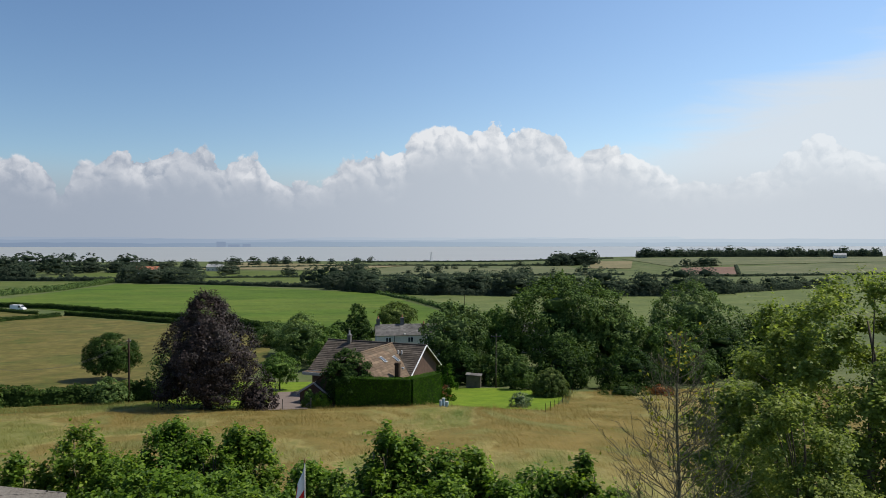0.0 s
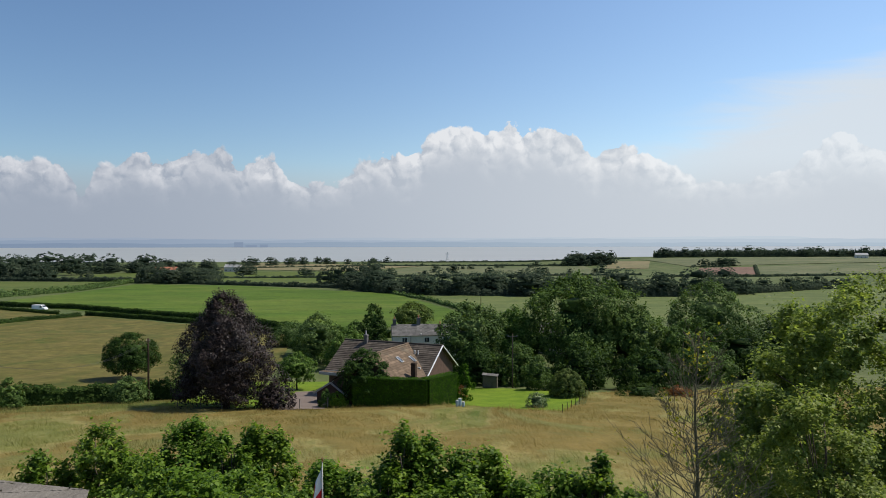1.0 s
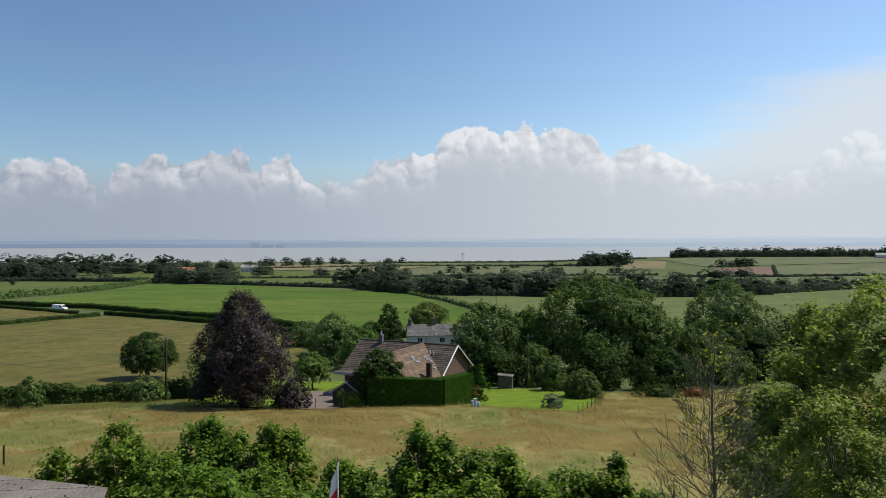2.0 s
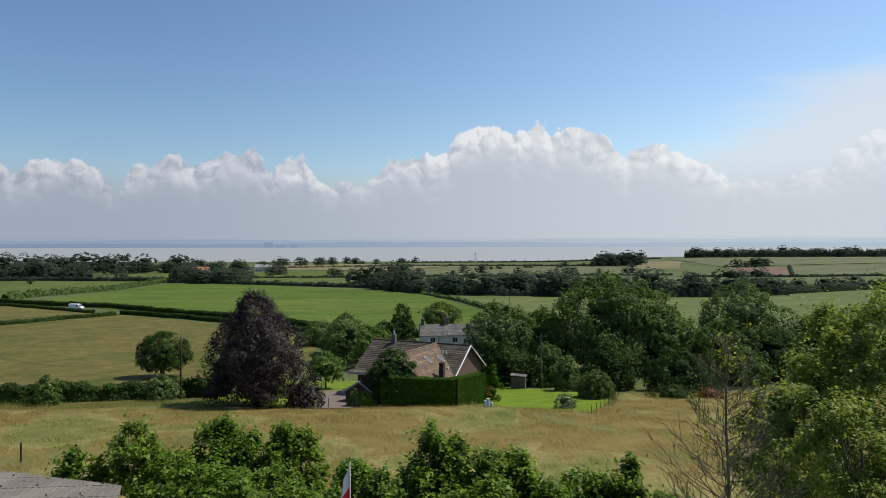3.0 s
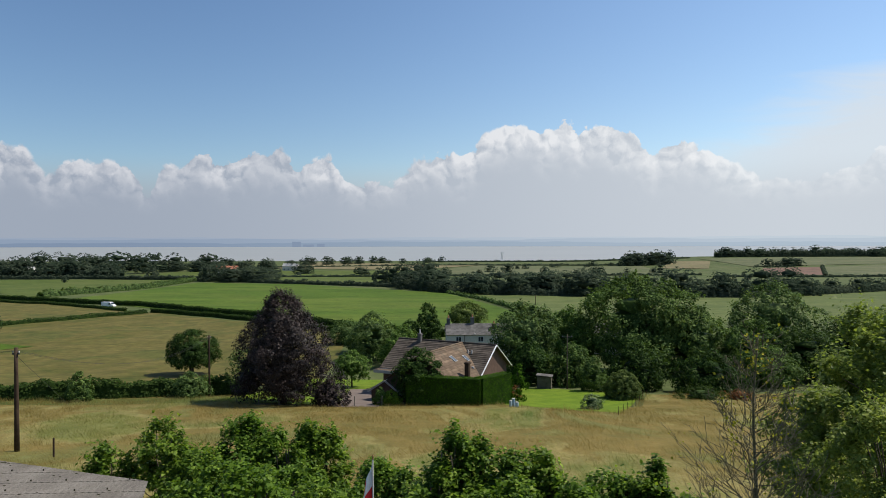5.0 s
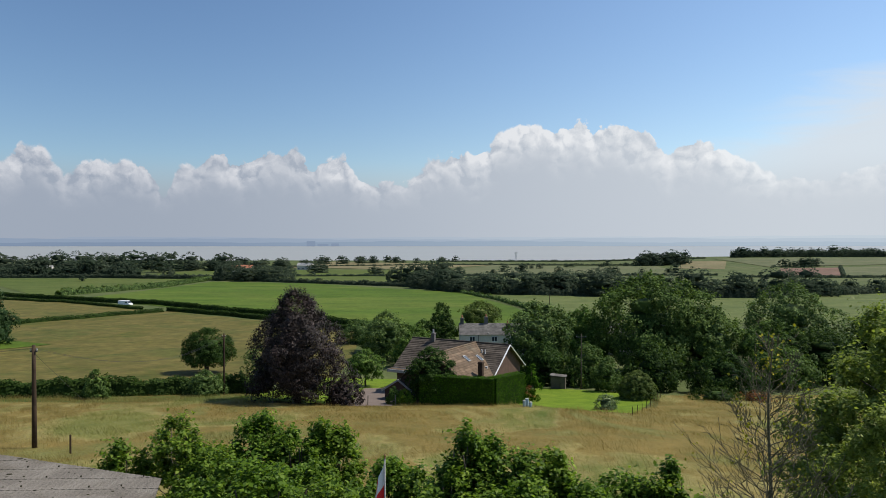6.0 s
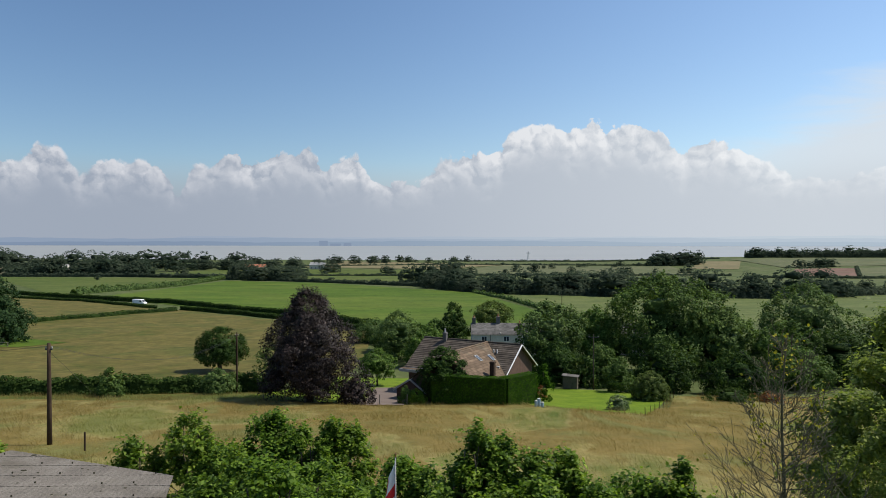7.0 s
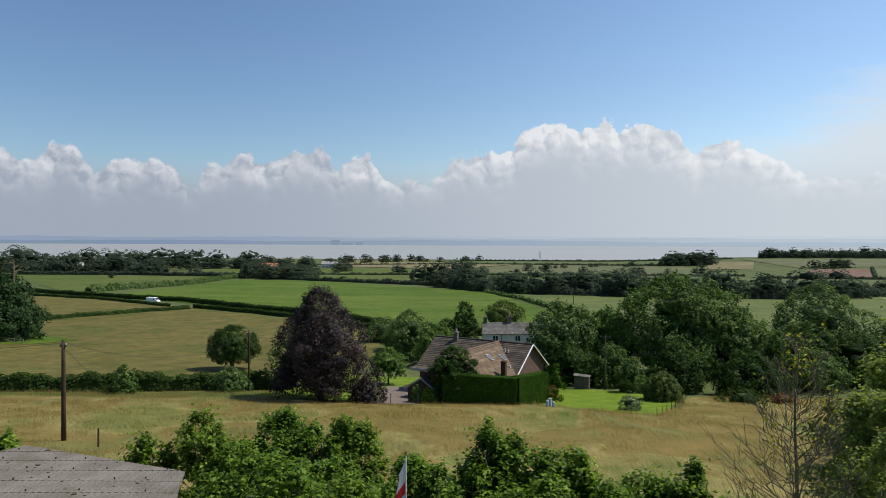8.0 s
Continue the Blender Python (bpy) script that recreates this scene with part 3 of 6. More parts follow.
def crown_boughs(rng, h, w, shape, boughs, bough_r, sprays, leaves, leaf, rugged=0.25, fill=0.4, shoots=0, reach=0.2):
    """A crown seen from near: boughs on an uneven outline, sprays on each bough, leaves along each spray."""
    prof = np.array(PROFILE[shape])
    z = rng.uniform(prof[0, 0], 0.97, boughs * 4)
    r = np.interp(z, prof[:, 0], prof[:, 1])
    keep = rng.uniform(0, 1, len(z)) < (0.2 + 0.8 * r)
    z, r = z[keep][:boughs], r[keep][:boughs]
    n = len(z)
    a, ph = rng.uniform(0, 2 * math.pi, n), rng.uniform(0, 6.28, 4)
    lobe = 1 + rugged * (0.6 * np.sin(2 * a + ph[0] + 3 * z) + 0.5 * np.sin(3 * a + ph[1] - 6 * z) + 0.5 * np.sin(5 * a + ph[2] + 9 * z))
    rad = r * lobe * np.sqrt(rng.uniform(fill, 1.0, n))
    c = np.stack([rad * np.cos(a) * (w / 2 - 0.5 * bough_r), rad * np.sin(a) * (w / 2 - 0.5 * bough_r), z * (h - 0.6 * bough_r)], 1)
    out = (c - np.array([0, 0, 0.4 * h])) / np.array([w / 2, w / 2, h / 2])
    out /= np.linalg.norm(out, axis=1, keepdims=True) + 1e-6
    br = bough_r * rng.uniform(0.6, 1.3, n)
    i = np.repeat(np.arange(n), sprays)
    d = rng.normal(size=(len(i), 3)) + out[i] * 0.8 + np.array([0, 0, 0.6])
    d /= np.linalg.norm(d, axis=1, keepdims=True)
    root = c[i] + rng.normal(0, 0.22, (len(i), 3)) * br[i, None]
    tip = root + d * br[i, None] * rng.uniform(0.5, 1.25, (len(i), 1)) + np.array([0, 0, 0.12]) * br[i, None]
    if shoots:
        high = np.argsort(-c[:, 2])[: max(4, shoots)]
        j = rng.choice(high, shoots * 2)
        root = np.concatenate([root, c[j]])
        tip = np.concatenate([tip, c[j] + np.stack([rng.normal(0, 0.06 * w, len(j)), rng.normal(0, 0.06 * w, len(j)), bough_r + rng.uniform(0.25, 1.0, len(j)) * reach * h], 1)])
    m = len(root)
    f = rng.uniform(0.08, 1, (m, leaves, 1)) ** 0.8
    ln = np.linalg.norm(tip - root, axis=1)[:, None, None]
    pos = root[:, None] + (tip - root)[:, None] * f + rng.normal(0, 1, (m, leaves, 3)) * np.minimum(ln, 0.6) * 0.21 * (1.2 - 0.7 * f)
    way = (tip - root) / (np.linalg.norm(tip - root, axis=1, keepdims=True) + 1e-6)
    nrm = np.repeat(way * 0.55 + np.array([0, 0, 0.6]), leaves, 0) + rng.normal(0, 0.42, (m * leaves, 3))
    pos = pos.reshape(-1, 3)
    pos[:, 2] = np.maximum(pos[:, 2], 0.05)
    return leaf_quads(pos, nrm, leaf * rng.uniform(0.6, 1.4, len(pos)), rng, 0.68), c


def leafy(name, label, x, y, h, w, shape, mat, seed, boughs, bough_r, sprays, leaves, leaf, trunk_r, limbs, category, stems=1, group="", **kw):
    """A near tree or bush of boughs and sprays."""
    rng = np.random.default_rng(seed)
    root = thing(name, label, category, pose(x, y, ground(x, y)), group)
    q, c = crown_boughs(rng, h, w, shape, boughs, bough_r, sprays, leaves, leaf, **kw)
    v, f = trunk_mesh(rng, h, trunk_r, c, limbs=limbs, stems=stems, clear=0.08)
    under(new("trunk", mesh_from("trunk", v, f, [M["bark"]], smooth=True)), root)
    under(new("crown", fast_mesh("crown", q, 4, [M[mat]])), root)
    return root


def trunk_mesh(rng, h, r0, targets, sides=7, limbs=9, clear=0.25, lean=0.0, stems=1):
    verts, faces = [], []
    for s in range(stems):
        ang = rng.uniform(0, 6.28)
        off = 0.0 if stems == 1 else r0 * 1.6
        pts, rad, x, y = [], [], off * math.cos(ang), off * math.sin(ang)
        steps = 7
        spread = 0.0 if stems == 1 else 0.12 * h
        for i in range(steps):
            f = i / (steps - 1)
            pts.append((x + spread * f * math.cos(ang) + lean * f + rng.normal(0, 0.012 * h * f), y + spread * f * math.sin(ang) + rng.normal(0, 0.012 * h * f), -0.15 + f * 0.85 * h))
            rad.append(max(0.02, r0 * (1.25 if i == 0 else 1.0) * (1 - 0.88 * f)))
        tube_data(pts, rad, sides, verts, faces)
        pick = rng.choice(len(targets), min(limbs, len(targets)), replace=False)
        for k in pick:
            t = Vector(targets[k])
            f = min(0.8, max(clear, 0.75 * t.z / h - 0.08))
            i = min(steps - 2, int(f * (steps - 1)))
            u = f * (steps - 1) - i
            a = Vector(pts[i]).lerp(Vector(pts[i + 1]), u)
            r = (rad[i] * (1 - u) + rad[i + 1] * u) * 0.55
            m = a.lerp(t, 0.5) + Vector((0, 0, 0.05 * h))
            tube_data([a, a.lerp(m, 0.6), m, t], [r, r * 0.75, r * 0.5, max(0.012, r * 0.2)], 5, verts, faces)
    return verts, faces


def tree(name, label, x, y, h, w, shape="round", mat="oak", seed=1, clumps=260, per=26, clump_r=None, leaf=0.4,
         trunk_r=None, limbs=10, category="tree", rugged=0.22, spikes=0, stems=1, group="", z=None, fill=0.4, clear=0.2, droop=0.0, bark="bark", reach=0.13):
    rng = np.random.default_rng(seed)
    root = thing(name, label, category, pose(x, y, ground(x, y) if z is None else z, 0, 0, 0), group)
    q, c = crown_leaves(rng, h, w, shape, clumps, int(1.15 * per), clump_r or 0.11 * w, 0.98 * leaf, rugged, spikes, fill, droop, reach)
    v, f = trunk_mesh(rng, h, trunk_r or 0.022 * h, c, limbs=limbs, stems=stems, clear=clear)
    under(new("trunk", mesh_from("trunk", v, f, [M[bark]], smooth=True)), root)
    crown = under(new("crown", fast_mesh("crown", q, 4, [M[mat]])), root)
    if w > 2.5:
        inner_growth(rng, h, w, shape, mat, crown, 0.45)
    return root


def hedge(name, label, path, h, w, leaf=0.5, density=9.0, mat="hedge", seed=1, rugged=0.25, lumps=0.0, kind="", group=""):
    """A grown hedge along a line on the ground."""
    rng = np.random.default_rng(seed)
    p = np.array(path, dtype=float)
    seg = np.linalg.norm(np.diff(p, axis=0), axis=1)
    cum = np.concatenate([[0], np.cumsum(seg)])
    n = int(cum[-1] * (2 * h + w) * density)
    s = rng.uniform(0, cum[-1], n)
    x, y = np.interp(s, cum, p[:, 0]), np.interp(s, cum, p[:, 1])
    k = np.clip(np.searchsorted(cum, s) - 1, 0, len(seg) - 1)
    d = np.diff(p, axis=0)[k] / seg[k, None]
    ph = rng.uniform(0, 6.28, 5)
    hh = h * (1 + rugged * (0.45 * np.sin(s * 0.9 + ph[0]) + 0.4 * np.sin(s * 0.37 + ph[1]) + 0.35 * np.sin(s * 2.3 + ph[2])) + lumps * np.maximum(0, np.sin(s * 0.11 + ph[3]) + 0.6 * np.sin(s * 0.29 + ph[4]) - 0.8))
    ang = rng.uniform(-0.15, math.pi + 0.15, n)
    cs, sn = np.cos(ang), np.sin(ang)
    cs, sn = np.sign(cs) * np.abs(cs) ** 0.6, np.sign(sn) * np.abs(sn) ** 0.6
    f = rng.uniform(0.8, 1.05, n)
    side = cs * w / 2 * f * (1 + 0.15 * np.sin(s * 1.7 + ph[2]))
    zz = np.maximum(sn, 0.02) * hh * f * np.where(np.abs(cs) > 0.9, rng.uniform(0.05, 1, n), 1)
    px, py = x - d[:, 1] * side, y + d[:, 0] * side
    gz = ground_many(px, py)
    pos = np.stack([px, py, gz + np.maximum(zz, 0.05)], 1)
    nrm = np.stack([-d[:, 1] * cs, d[:, 0] * cs, np.maximum(sn, 0.1)], 1) + rng.normal(0, 0.32, (n, 3))
    steps = np.arange(0, cum[-1] + 1.2, 1.2)
    cx, cy = np.interp(steps, cum, p[:, 0]), np.interp(steps, cum, p[:, 1])
    g = np.clip(np.searchsorted(cum, steps) - 1, 0, len(seg) - 1)
    e = np.diff(p, axis=0)[g] / seg[g, None]
    ring = []
    for off, top in ((-0.34, 0.0), (-0.32, 0.55), (-0.2, 0.78), (0.2, 0.78), (0.32, 0.55), (0.34, 0.0)):
        qx, qy = cx - e[:, 1] * off * w, cy + e[:, 0] * off * w
        uneven = 1 + 0.5 * rugged * np.sin(steps * 0.9 + ph[0])
        ring.append(np.stack([qx, qy, ground_many(cx, cy) - 0.1 + top * h * uneven], 1))
    core = np.concatenate([np.stack([a[:-1], a[1:], b[1:], b[:-1]], 1) for a, b in zip(ring, ring[1:])])
    leaves = leaf_quads(pos, nrm, leaf * rng.uniform(0.7, 1.4, n), rng, 0.75)
    ob = new(name, fast_mesh(name, np.concatenate([core, leaves]), 4, [M[mat]]))
    return tagged(ob, label, "hedge", group, kind)


# ---- land ----
GROUND_Y = [-60, 0, 40, 85, 105, 130, 200, 260, 320, 450, 560, 700, 900, 1050, 1150, 1250, 1350]
GROUND_Z = [18, 13.1, 6.98, 0.1, -2.2, -3.7, -5.5, -6.8, -8.3, -12, -14.5, -15.5, -15, -14, -15, -24, -29]
WATER_Z = -25.0


def ease(a, b, x):
    t = np.clip((x - a) / (b - a), 0, 1)
    return t * t * (3 - 2 * t)


def ground_many(x, y):
    x, y = np.asarray(x, dtype=float), np.asarray(y, dtype=float)
    z = np.interp(y, GROUND_Y, GROUND_Z) + 7 * ease(120, 420, x) * ease(650, 1000, y) * (1 - ease(1200, 1500, y))
    return z + 0.12 * np.sin(x * 0.21 + 1.3) * np.sin(y * 0.17)


def ground(x, y):
    return float(ground_many(x, y))


def build_ground():
    rings = [0.0] + list(np.geomspace(3, 4950, 230))
    angles = np.radians(np.concatenate([np.arange(-48, 48.1, 0.8), np.arange(56, 305, 8)]))
    verts, faces, m = [], [], len(angles)
    for r in rings:
        x, y = r * np.sin(angles), r * np.cos(angles)
        verts += [tuple(v) for v in np.stack([x, y, ground_many(x, y)], 1)]
    for i in range(len(rings) - 1):
        for j in range(m):
            a, b = i * m + j, i * m + (j + 1) % m
            faces.append((a, a + m, b + m, b))
    tagged(new("ground", mesh_from("ground", verts, faces, [M["rough"]], smooth=True)), "rolling rough green farmland falling to the estuary", "ground", kind="structure")


def field(label, corners, mat, n=24, m=24, lift=0.06, name="field", wobble=0.0):
    """A field: four corners joined over the land."""
    a, b, c, d = [np.array(p, dtype=float) for p in corners]
    verts, faces = [], []
    for i in range(n + 1):
        for j in range(m + 1):
            u, v = i / n, j / m
            p = a * (1 - u) * (1 - v) + b * u * (1 - v) + c * u * v + d * (1 - u) * v
            if wobble and (i in (0, n) or j in (0, m)):
                p = p + wobble * np.array([math.sin(p[1] * 0.9 + p[0]), math.sin(p[0] * 0.8 + 2 * p[1])])
            verts.append((p[0], p[1], ground(*p) + lift))
    for i in range(n):
        for j in range(m):
            k = i * (m + 1) + j
            faces.append((k, k + m + 1, k + m + 2, k + 1))
    return tagged(new(name, mesh_from(name, verts, faces, [M[mat]], smooth=True)), label, "field", kind="structure")


build_ground()
tagged(new("water", mesh_from("water", [(-4900, 1150, WATER_Z), (4900, 1150, WATER_Z), (4900, 4950, WATER_Z), (-4900, 4950, WATER_Z)], [(0, 1, 2, 3)], [M["water"]])),
       "wide pale grey tidal estuary under haze", "water", kind="structure")


def far_hills():
    """The hills of the far shore, self-lit, with haze put into their colours."""
    # haze mixed into the emission colours: paler layer by layer and towards the right
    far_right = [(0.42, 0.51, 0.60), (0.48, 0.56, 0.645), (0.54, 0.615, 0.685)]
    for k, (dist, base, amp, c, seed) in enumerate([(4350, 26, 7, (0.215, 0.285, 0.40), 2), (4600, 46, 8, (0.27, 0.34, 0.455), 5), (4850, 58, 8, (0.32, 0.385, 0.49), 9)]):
        rng = np.random.default_rng(seed)
        ph = rng.uniform(0, 6.28, 8)
        verts, faces = [], []
        n = 260
        for i in range(n + 1):
            a = radians(-50 + 100 * i / n)
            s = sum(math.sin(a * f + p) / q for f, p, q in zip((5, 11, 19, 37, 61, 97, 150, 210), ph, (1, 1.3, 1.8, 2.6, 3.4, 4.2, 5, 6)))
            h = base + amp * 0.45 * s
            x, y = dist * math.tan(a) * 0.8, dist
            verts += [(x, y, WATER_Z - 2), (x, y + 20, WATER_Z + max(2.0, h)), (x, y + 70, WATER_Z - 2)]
        for i in range(n):
            for j in (0, 1):
                p = 3 * i + j
                faces.append((p, p + 3, p + 4, p + 1))
        tagged(new("backdrop", mesh_from("backdrop", verts, faces, [glowing("haze_tinted_hills", c, 1.0, far_right[k])])), "low hills of the far shore, tinted blue with haze", "hills", kind="structure")


far_hills()

# fields, from the garden out to the shore
field("long dry hay meadow sloping down to the garden", [(-75, 14), (60, 14), (75, 84), (-95, 81)], "hay", 60, 40, 0.05)
field("long dry hay meadow beside the wood", [(16, 66), (75, 66), (80, 100), (25, 97)], "hay", 20, 20, 0.07)
field("long dry hay meadow below the field hedge", [(-95, 70), (-28, 79), (-28, 95), (-61, 84)], "hay", 20, 20, 0.07)
field("rank green grass verge below the field hedge", [(-95, 71), (-27, 86), (-27, 95), (-61, 83)], "grazed", 20, 10, 0.09)
field("mown brown hay field beyond the hedge", [(-150, 98), (-22, 108), (-30, 192), (-113, 255)], "brown", 30, 30, 0.1)
field("mown brown hay field beside the lane", [(-137, 205), (-113, 255), (-178, 300), (-225, 320)], "brown", 20, 20, 0.12)
field("mown brown hay field with a green edge", [(-150, 98), (-113, 255), (-137, 205), (-175, 150)], "brown", 20, 20, 0.14)
field("bright green pasture behind the lane", [(-33, 204), (28, 212), (-8, 403), (-190, 330)], "green", 30, 40, 0.12)
field("bright green pasture rising to the trees", [(-190, 330), (-8, 403), (-125, 530), (-212, 560)], "green", 30, 40, 0.14)
field("pale green pasture beyond the lane", [(-225, 352), (-216, 372), (-228, 600), (-440, 605)], "grazed", 30, 30, 0.2)
field("olive green crop between hedges", [(30, 218), (110, 220), (135, 350), (-4, 385)], "olive", 20, 20, 0.12)
field("olive green crop below the wood belt", [(110, 220), (300, 300), (300, 455), (135, 350)], "olive", 20, 20, 0.13)
field("pale green pasture on the far rise", [(-330, 640), (-60, 560), (-30, 780), (-300, 800)], "grazed", 20, 20, 0.3)
field("tan stubble on the shore ridge", [(-240, 850), (-60, 800), (20, 930), (-210, 1040)], "tan", 20, 20, 0.5)
field("pale green pasture on the shore ridge", [(-60, 700), (200, 680), (220, 880), (20, 930)], "ridge", 20, 20, 0.4)
field("red ploughed earth on the far slope", [(284, 690), (345, 684), (400, 805), (334, 797)], "earth", 12, 12, 0.4)
field("tan stubble beside the copse", [(225, 810), (275, 800), (325, 940), (280, 970)], "tan", 12, 12, 0.5)
field("pale pasture on the far slope", [(345, 684), (640, 700), (700, 900), (400, 805)], "ridge", 16, 16, 0.4)
field("pale pasture near the headland", [(330, 820), (700, 900), (760, 1040), (330, 1000)], "ridge", 16, 16, 0.5)
field("close-mown bright lawn beside the house", [(3, 85), (16.5, 74.5), (24.5, 97), (9, 105.5)], "lawn", 24, 24, 0.075, "lawn")
field("close-mown bright lawn round the fruit tree", [(-31, 86), (-17, 83), (-12, 114), (-26, 114)], "lawn", 20, 20, 0.1, "lawn")
field("pinkish grey tarmac drive beside the house", [(-14.6, 81), (-9.6, 81), (-11, 101), (-16, 101)], "drive", 12, 20, 0.14, "drive")


# ---- hedgerows ----
hedge("hedge", "dense green field hedge beside the meadow", [(-95, 76), (-61, 84), (-50, 88.5), (-37, 94), (-29, 96)], 2.3, 2.2, 0.3, 44, "hedge", 11, 0.2)
hedge("hedge", "low field hedge between brown hay fields", [(-142, 196), (-128, 225), (-115, 254)], 1.4, 2.0, 0.45, 12, "hedge", 12, 0.15)
hedge("hedge", "long dark lane hedge beside the pasture", [(-262, 362), (-239, 349), (-191, 320), (-132, 289), (-90, 254), (-59, 231), (-33, 202), (-5, 180)], 1.9, 2.2, 0.5, 19, "hedge", 13, 0.12, 0.1)
hedge("hedge", "long lane hedge beside the hay field", [(-114, 257), (-84, 238), (-61, 220), (-35, 193), (-10, 172)], 1.5, 1.9, 0.45, 20, "hedge", 14, 0.12)
hedge("hedge", "low lane hedge beside the hay field", [(-225, 322), (-178, 300), (-127, 263)], 1.3, 1.8, 0.45, 12, "hedge", 15, 0.15)
hedge("hedge", "straggling pale hedge dividing two pastures", [(-217, 358), (-214, 395), (-209, 457), (-218, 520), (-228, 597)], 2.8, 5.0, 0.9, 4, "ash", 16, 0.45, 0.4)
hedge("hedge", "scrubby hedge between pasture and crop", [(-10, 405), (9, 334), (19, 280), (31, 214), (34, 190)], 1.5, 2.2, 0.6, 4.5, "ash", 17, 0.7, 0.3)
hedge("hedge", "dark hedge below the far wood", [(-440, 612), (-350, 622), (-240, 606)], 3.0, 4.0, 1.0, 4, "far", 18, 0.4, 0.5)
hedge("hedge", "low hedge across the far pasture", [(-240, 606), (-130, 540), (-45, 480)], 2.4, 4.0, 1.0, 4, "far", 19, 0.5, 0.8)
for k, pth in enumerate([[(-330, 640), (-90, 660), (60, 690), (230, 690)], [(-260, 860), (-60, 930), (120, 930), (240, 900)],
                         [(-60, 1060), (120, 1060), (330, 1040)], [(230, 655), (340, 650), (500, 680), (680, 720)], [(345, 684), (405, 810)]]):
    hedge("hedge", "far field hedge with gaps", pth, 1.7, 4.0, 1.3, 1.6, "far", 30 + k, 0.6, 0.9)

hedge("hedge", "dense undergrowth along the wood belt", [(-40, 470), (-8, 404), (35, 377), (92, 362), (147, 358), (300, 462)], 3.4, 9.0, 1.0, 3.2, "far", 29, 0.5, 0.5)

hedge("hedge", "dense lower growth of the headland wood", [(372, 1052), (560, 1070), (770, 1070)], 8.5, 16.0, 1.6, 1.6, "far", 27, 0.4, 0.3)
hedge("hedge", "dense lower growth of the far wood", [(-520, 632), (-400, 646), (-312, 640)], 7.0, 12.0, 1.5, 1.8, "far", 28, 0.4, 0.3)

# ---- tree belts ----
def far_tree(label, x, y, h, w, shape, seed, clumps, per, leaf, trunk_r, name="belt_tree", group="", rugged=0.14):
    """A tree far off: clumps of leaves over dark inner growth, on a trunk with limbs."""
    rng = np.random.default_rng(seed)
    root = thing(name, label, "tree", pose(x, y, ground(x, y)), group)
    q, c = crown_leaves(rng, h, w, shape, clumps, per, 0.1 * w, leaf, rugged, 0, 0.72, 0.0)
    v, f = trunk_mesh(rng, h, trunk_r, c, limbs=5, clear=0.15, sides=6)
    under(new("trunk", mesh_from("trunk", v, f, [M["bark"]], smooth=True)), root)
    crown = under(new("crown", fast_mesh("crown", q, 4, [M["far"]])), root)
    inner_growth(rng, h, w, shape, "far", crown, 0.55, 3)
    return root


BELT = []
for k in range(5):
    BELT.append(far_tree("dark green belt tree at the field edge", -60 + 9 * k, 520, 13 + 1.5 * k, 13 + k, ("dome", "tall", "dome", "round", "dome")[k], 50 + k, 110, 10, 1.2, 0.3, group="trees of the wood belts"))
REMOTE = []
for k in range(4):
    REMOTE.append(far_tree("hazy rounded tree on the shore ridge", 215 + 18 * k, 930, 12 + 1.5 * k, 14 + k, ("dome", "round", "dome", "dome")[k], 60 + k, 75, 8, 1.5, 0.3, group="trees of the shore ridge"))


def belt(path, n, seed, lo=0.6, hi=1.15, spread=12.0):
    rng = random.Random(seed)
    pts = [Vector(p) for p in path]
    lens = [(b - a).length for a, b in zip(pts, pts[1:])]
    for i in range(n):
        s = (i + rng.uniform(0.1, 0.9)) / n * sum(lens)
        k = 0
        while k < len(lens) - 1 and s > lens[k]:
            s -= lens[k]
            k += 1
        p = pts[k].lerp(pts[k + 1], s / lens[k])
        x, y = p.x + rng.uniform(-spread, spread) * 0.5, p.y + rng.uniform(-spread, spread)
        f = rng.uniform(lo, hi)
        src = REMOTE[rng.randrange(4)] if y > 780 else BELT[rng.randrange(5)]
        c = copy_thing(src, pose(x, y, ground(x, y) - 0.3, 0, 0, rng.uniform(0, 360)) )
        c.scale = (f * rng.uniform(1.1, 1.6), f * rng.uniform(1.1, 1.6), f)


belt([(-42, 480), (-8, 412), (35, 385), (92, 370), (147, 366), (185, 388)], 66, 1, 0.4, 0.85, 12)
belt([(185, 390), (300, 468)], 16, 21, 0.25, 0.5, 8)
belt([(-20, 520), (60, 470), (110, 455)], 14, 2, 0.35, 0.65, 18)
belt([(-215, 585), (-165, 560)], 7, 3, 0.6, 0.85, 8)
belt([(-520, 640), (-400, 655), (-325, 650)], 30, 4, 0.7, 1.15, 18)
belt([(-520, 700), (-400, 720), (-340, 720)], 17, 5, 1.0, 1.4, 16)
belt([(-300, 800), (-285, 805)], 2, 6, 1.25, 1.5, 6)
belt([(-400, 790), (-330, 815)], 4, 22, 1.2, 1.55, 8)
belt([(-340, 770), (-170, 800)], 16, 23, 0.5, 0.95, 16)
belt([(-350, 900), (-210, 960), (-90, 1020)], 30, 7, 0.4, 0.85, 18)
belt([(-60, 1040), (-30, 1045)], 3, 8, 0.4, 0.75, 10)
belt([(205, 905), (262, 905)], 13, 9, 0.75, 1.2, 16)
belt([(380, 1060), (560, 1080), (760, 1080)], 54, 10, 0.6, 1.05, 22)
belt([(345, 815), (395, 825)], 6, 11, 0.55, 0.8, 8)
belt([(20, 840), (110, 860), (200, 880)], 8, 12, 0.3, 0.55, 30)
belt([(-120, 700), (60, 730), (230, 740)], 14, 13, 0.3, 0.6, 40)
belt([(300, 540), (420, 570), (600, 630)], 12, 14, 0.2, 0.34, 12)
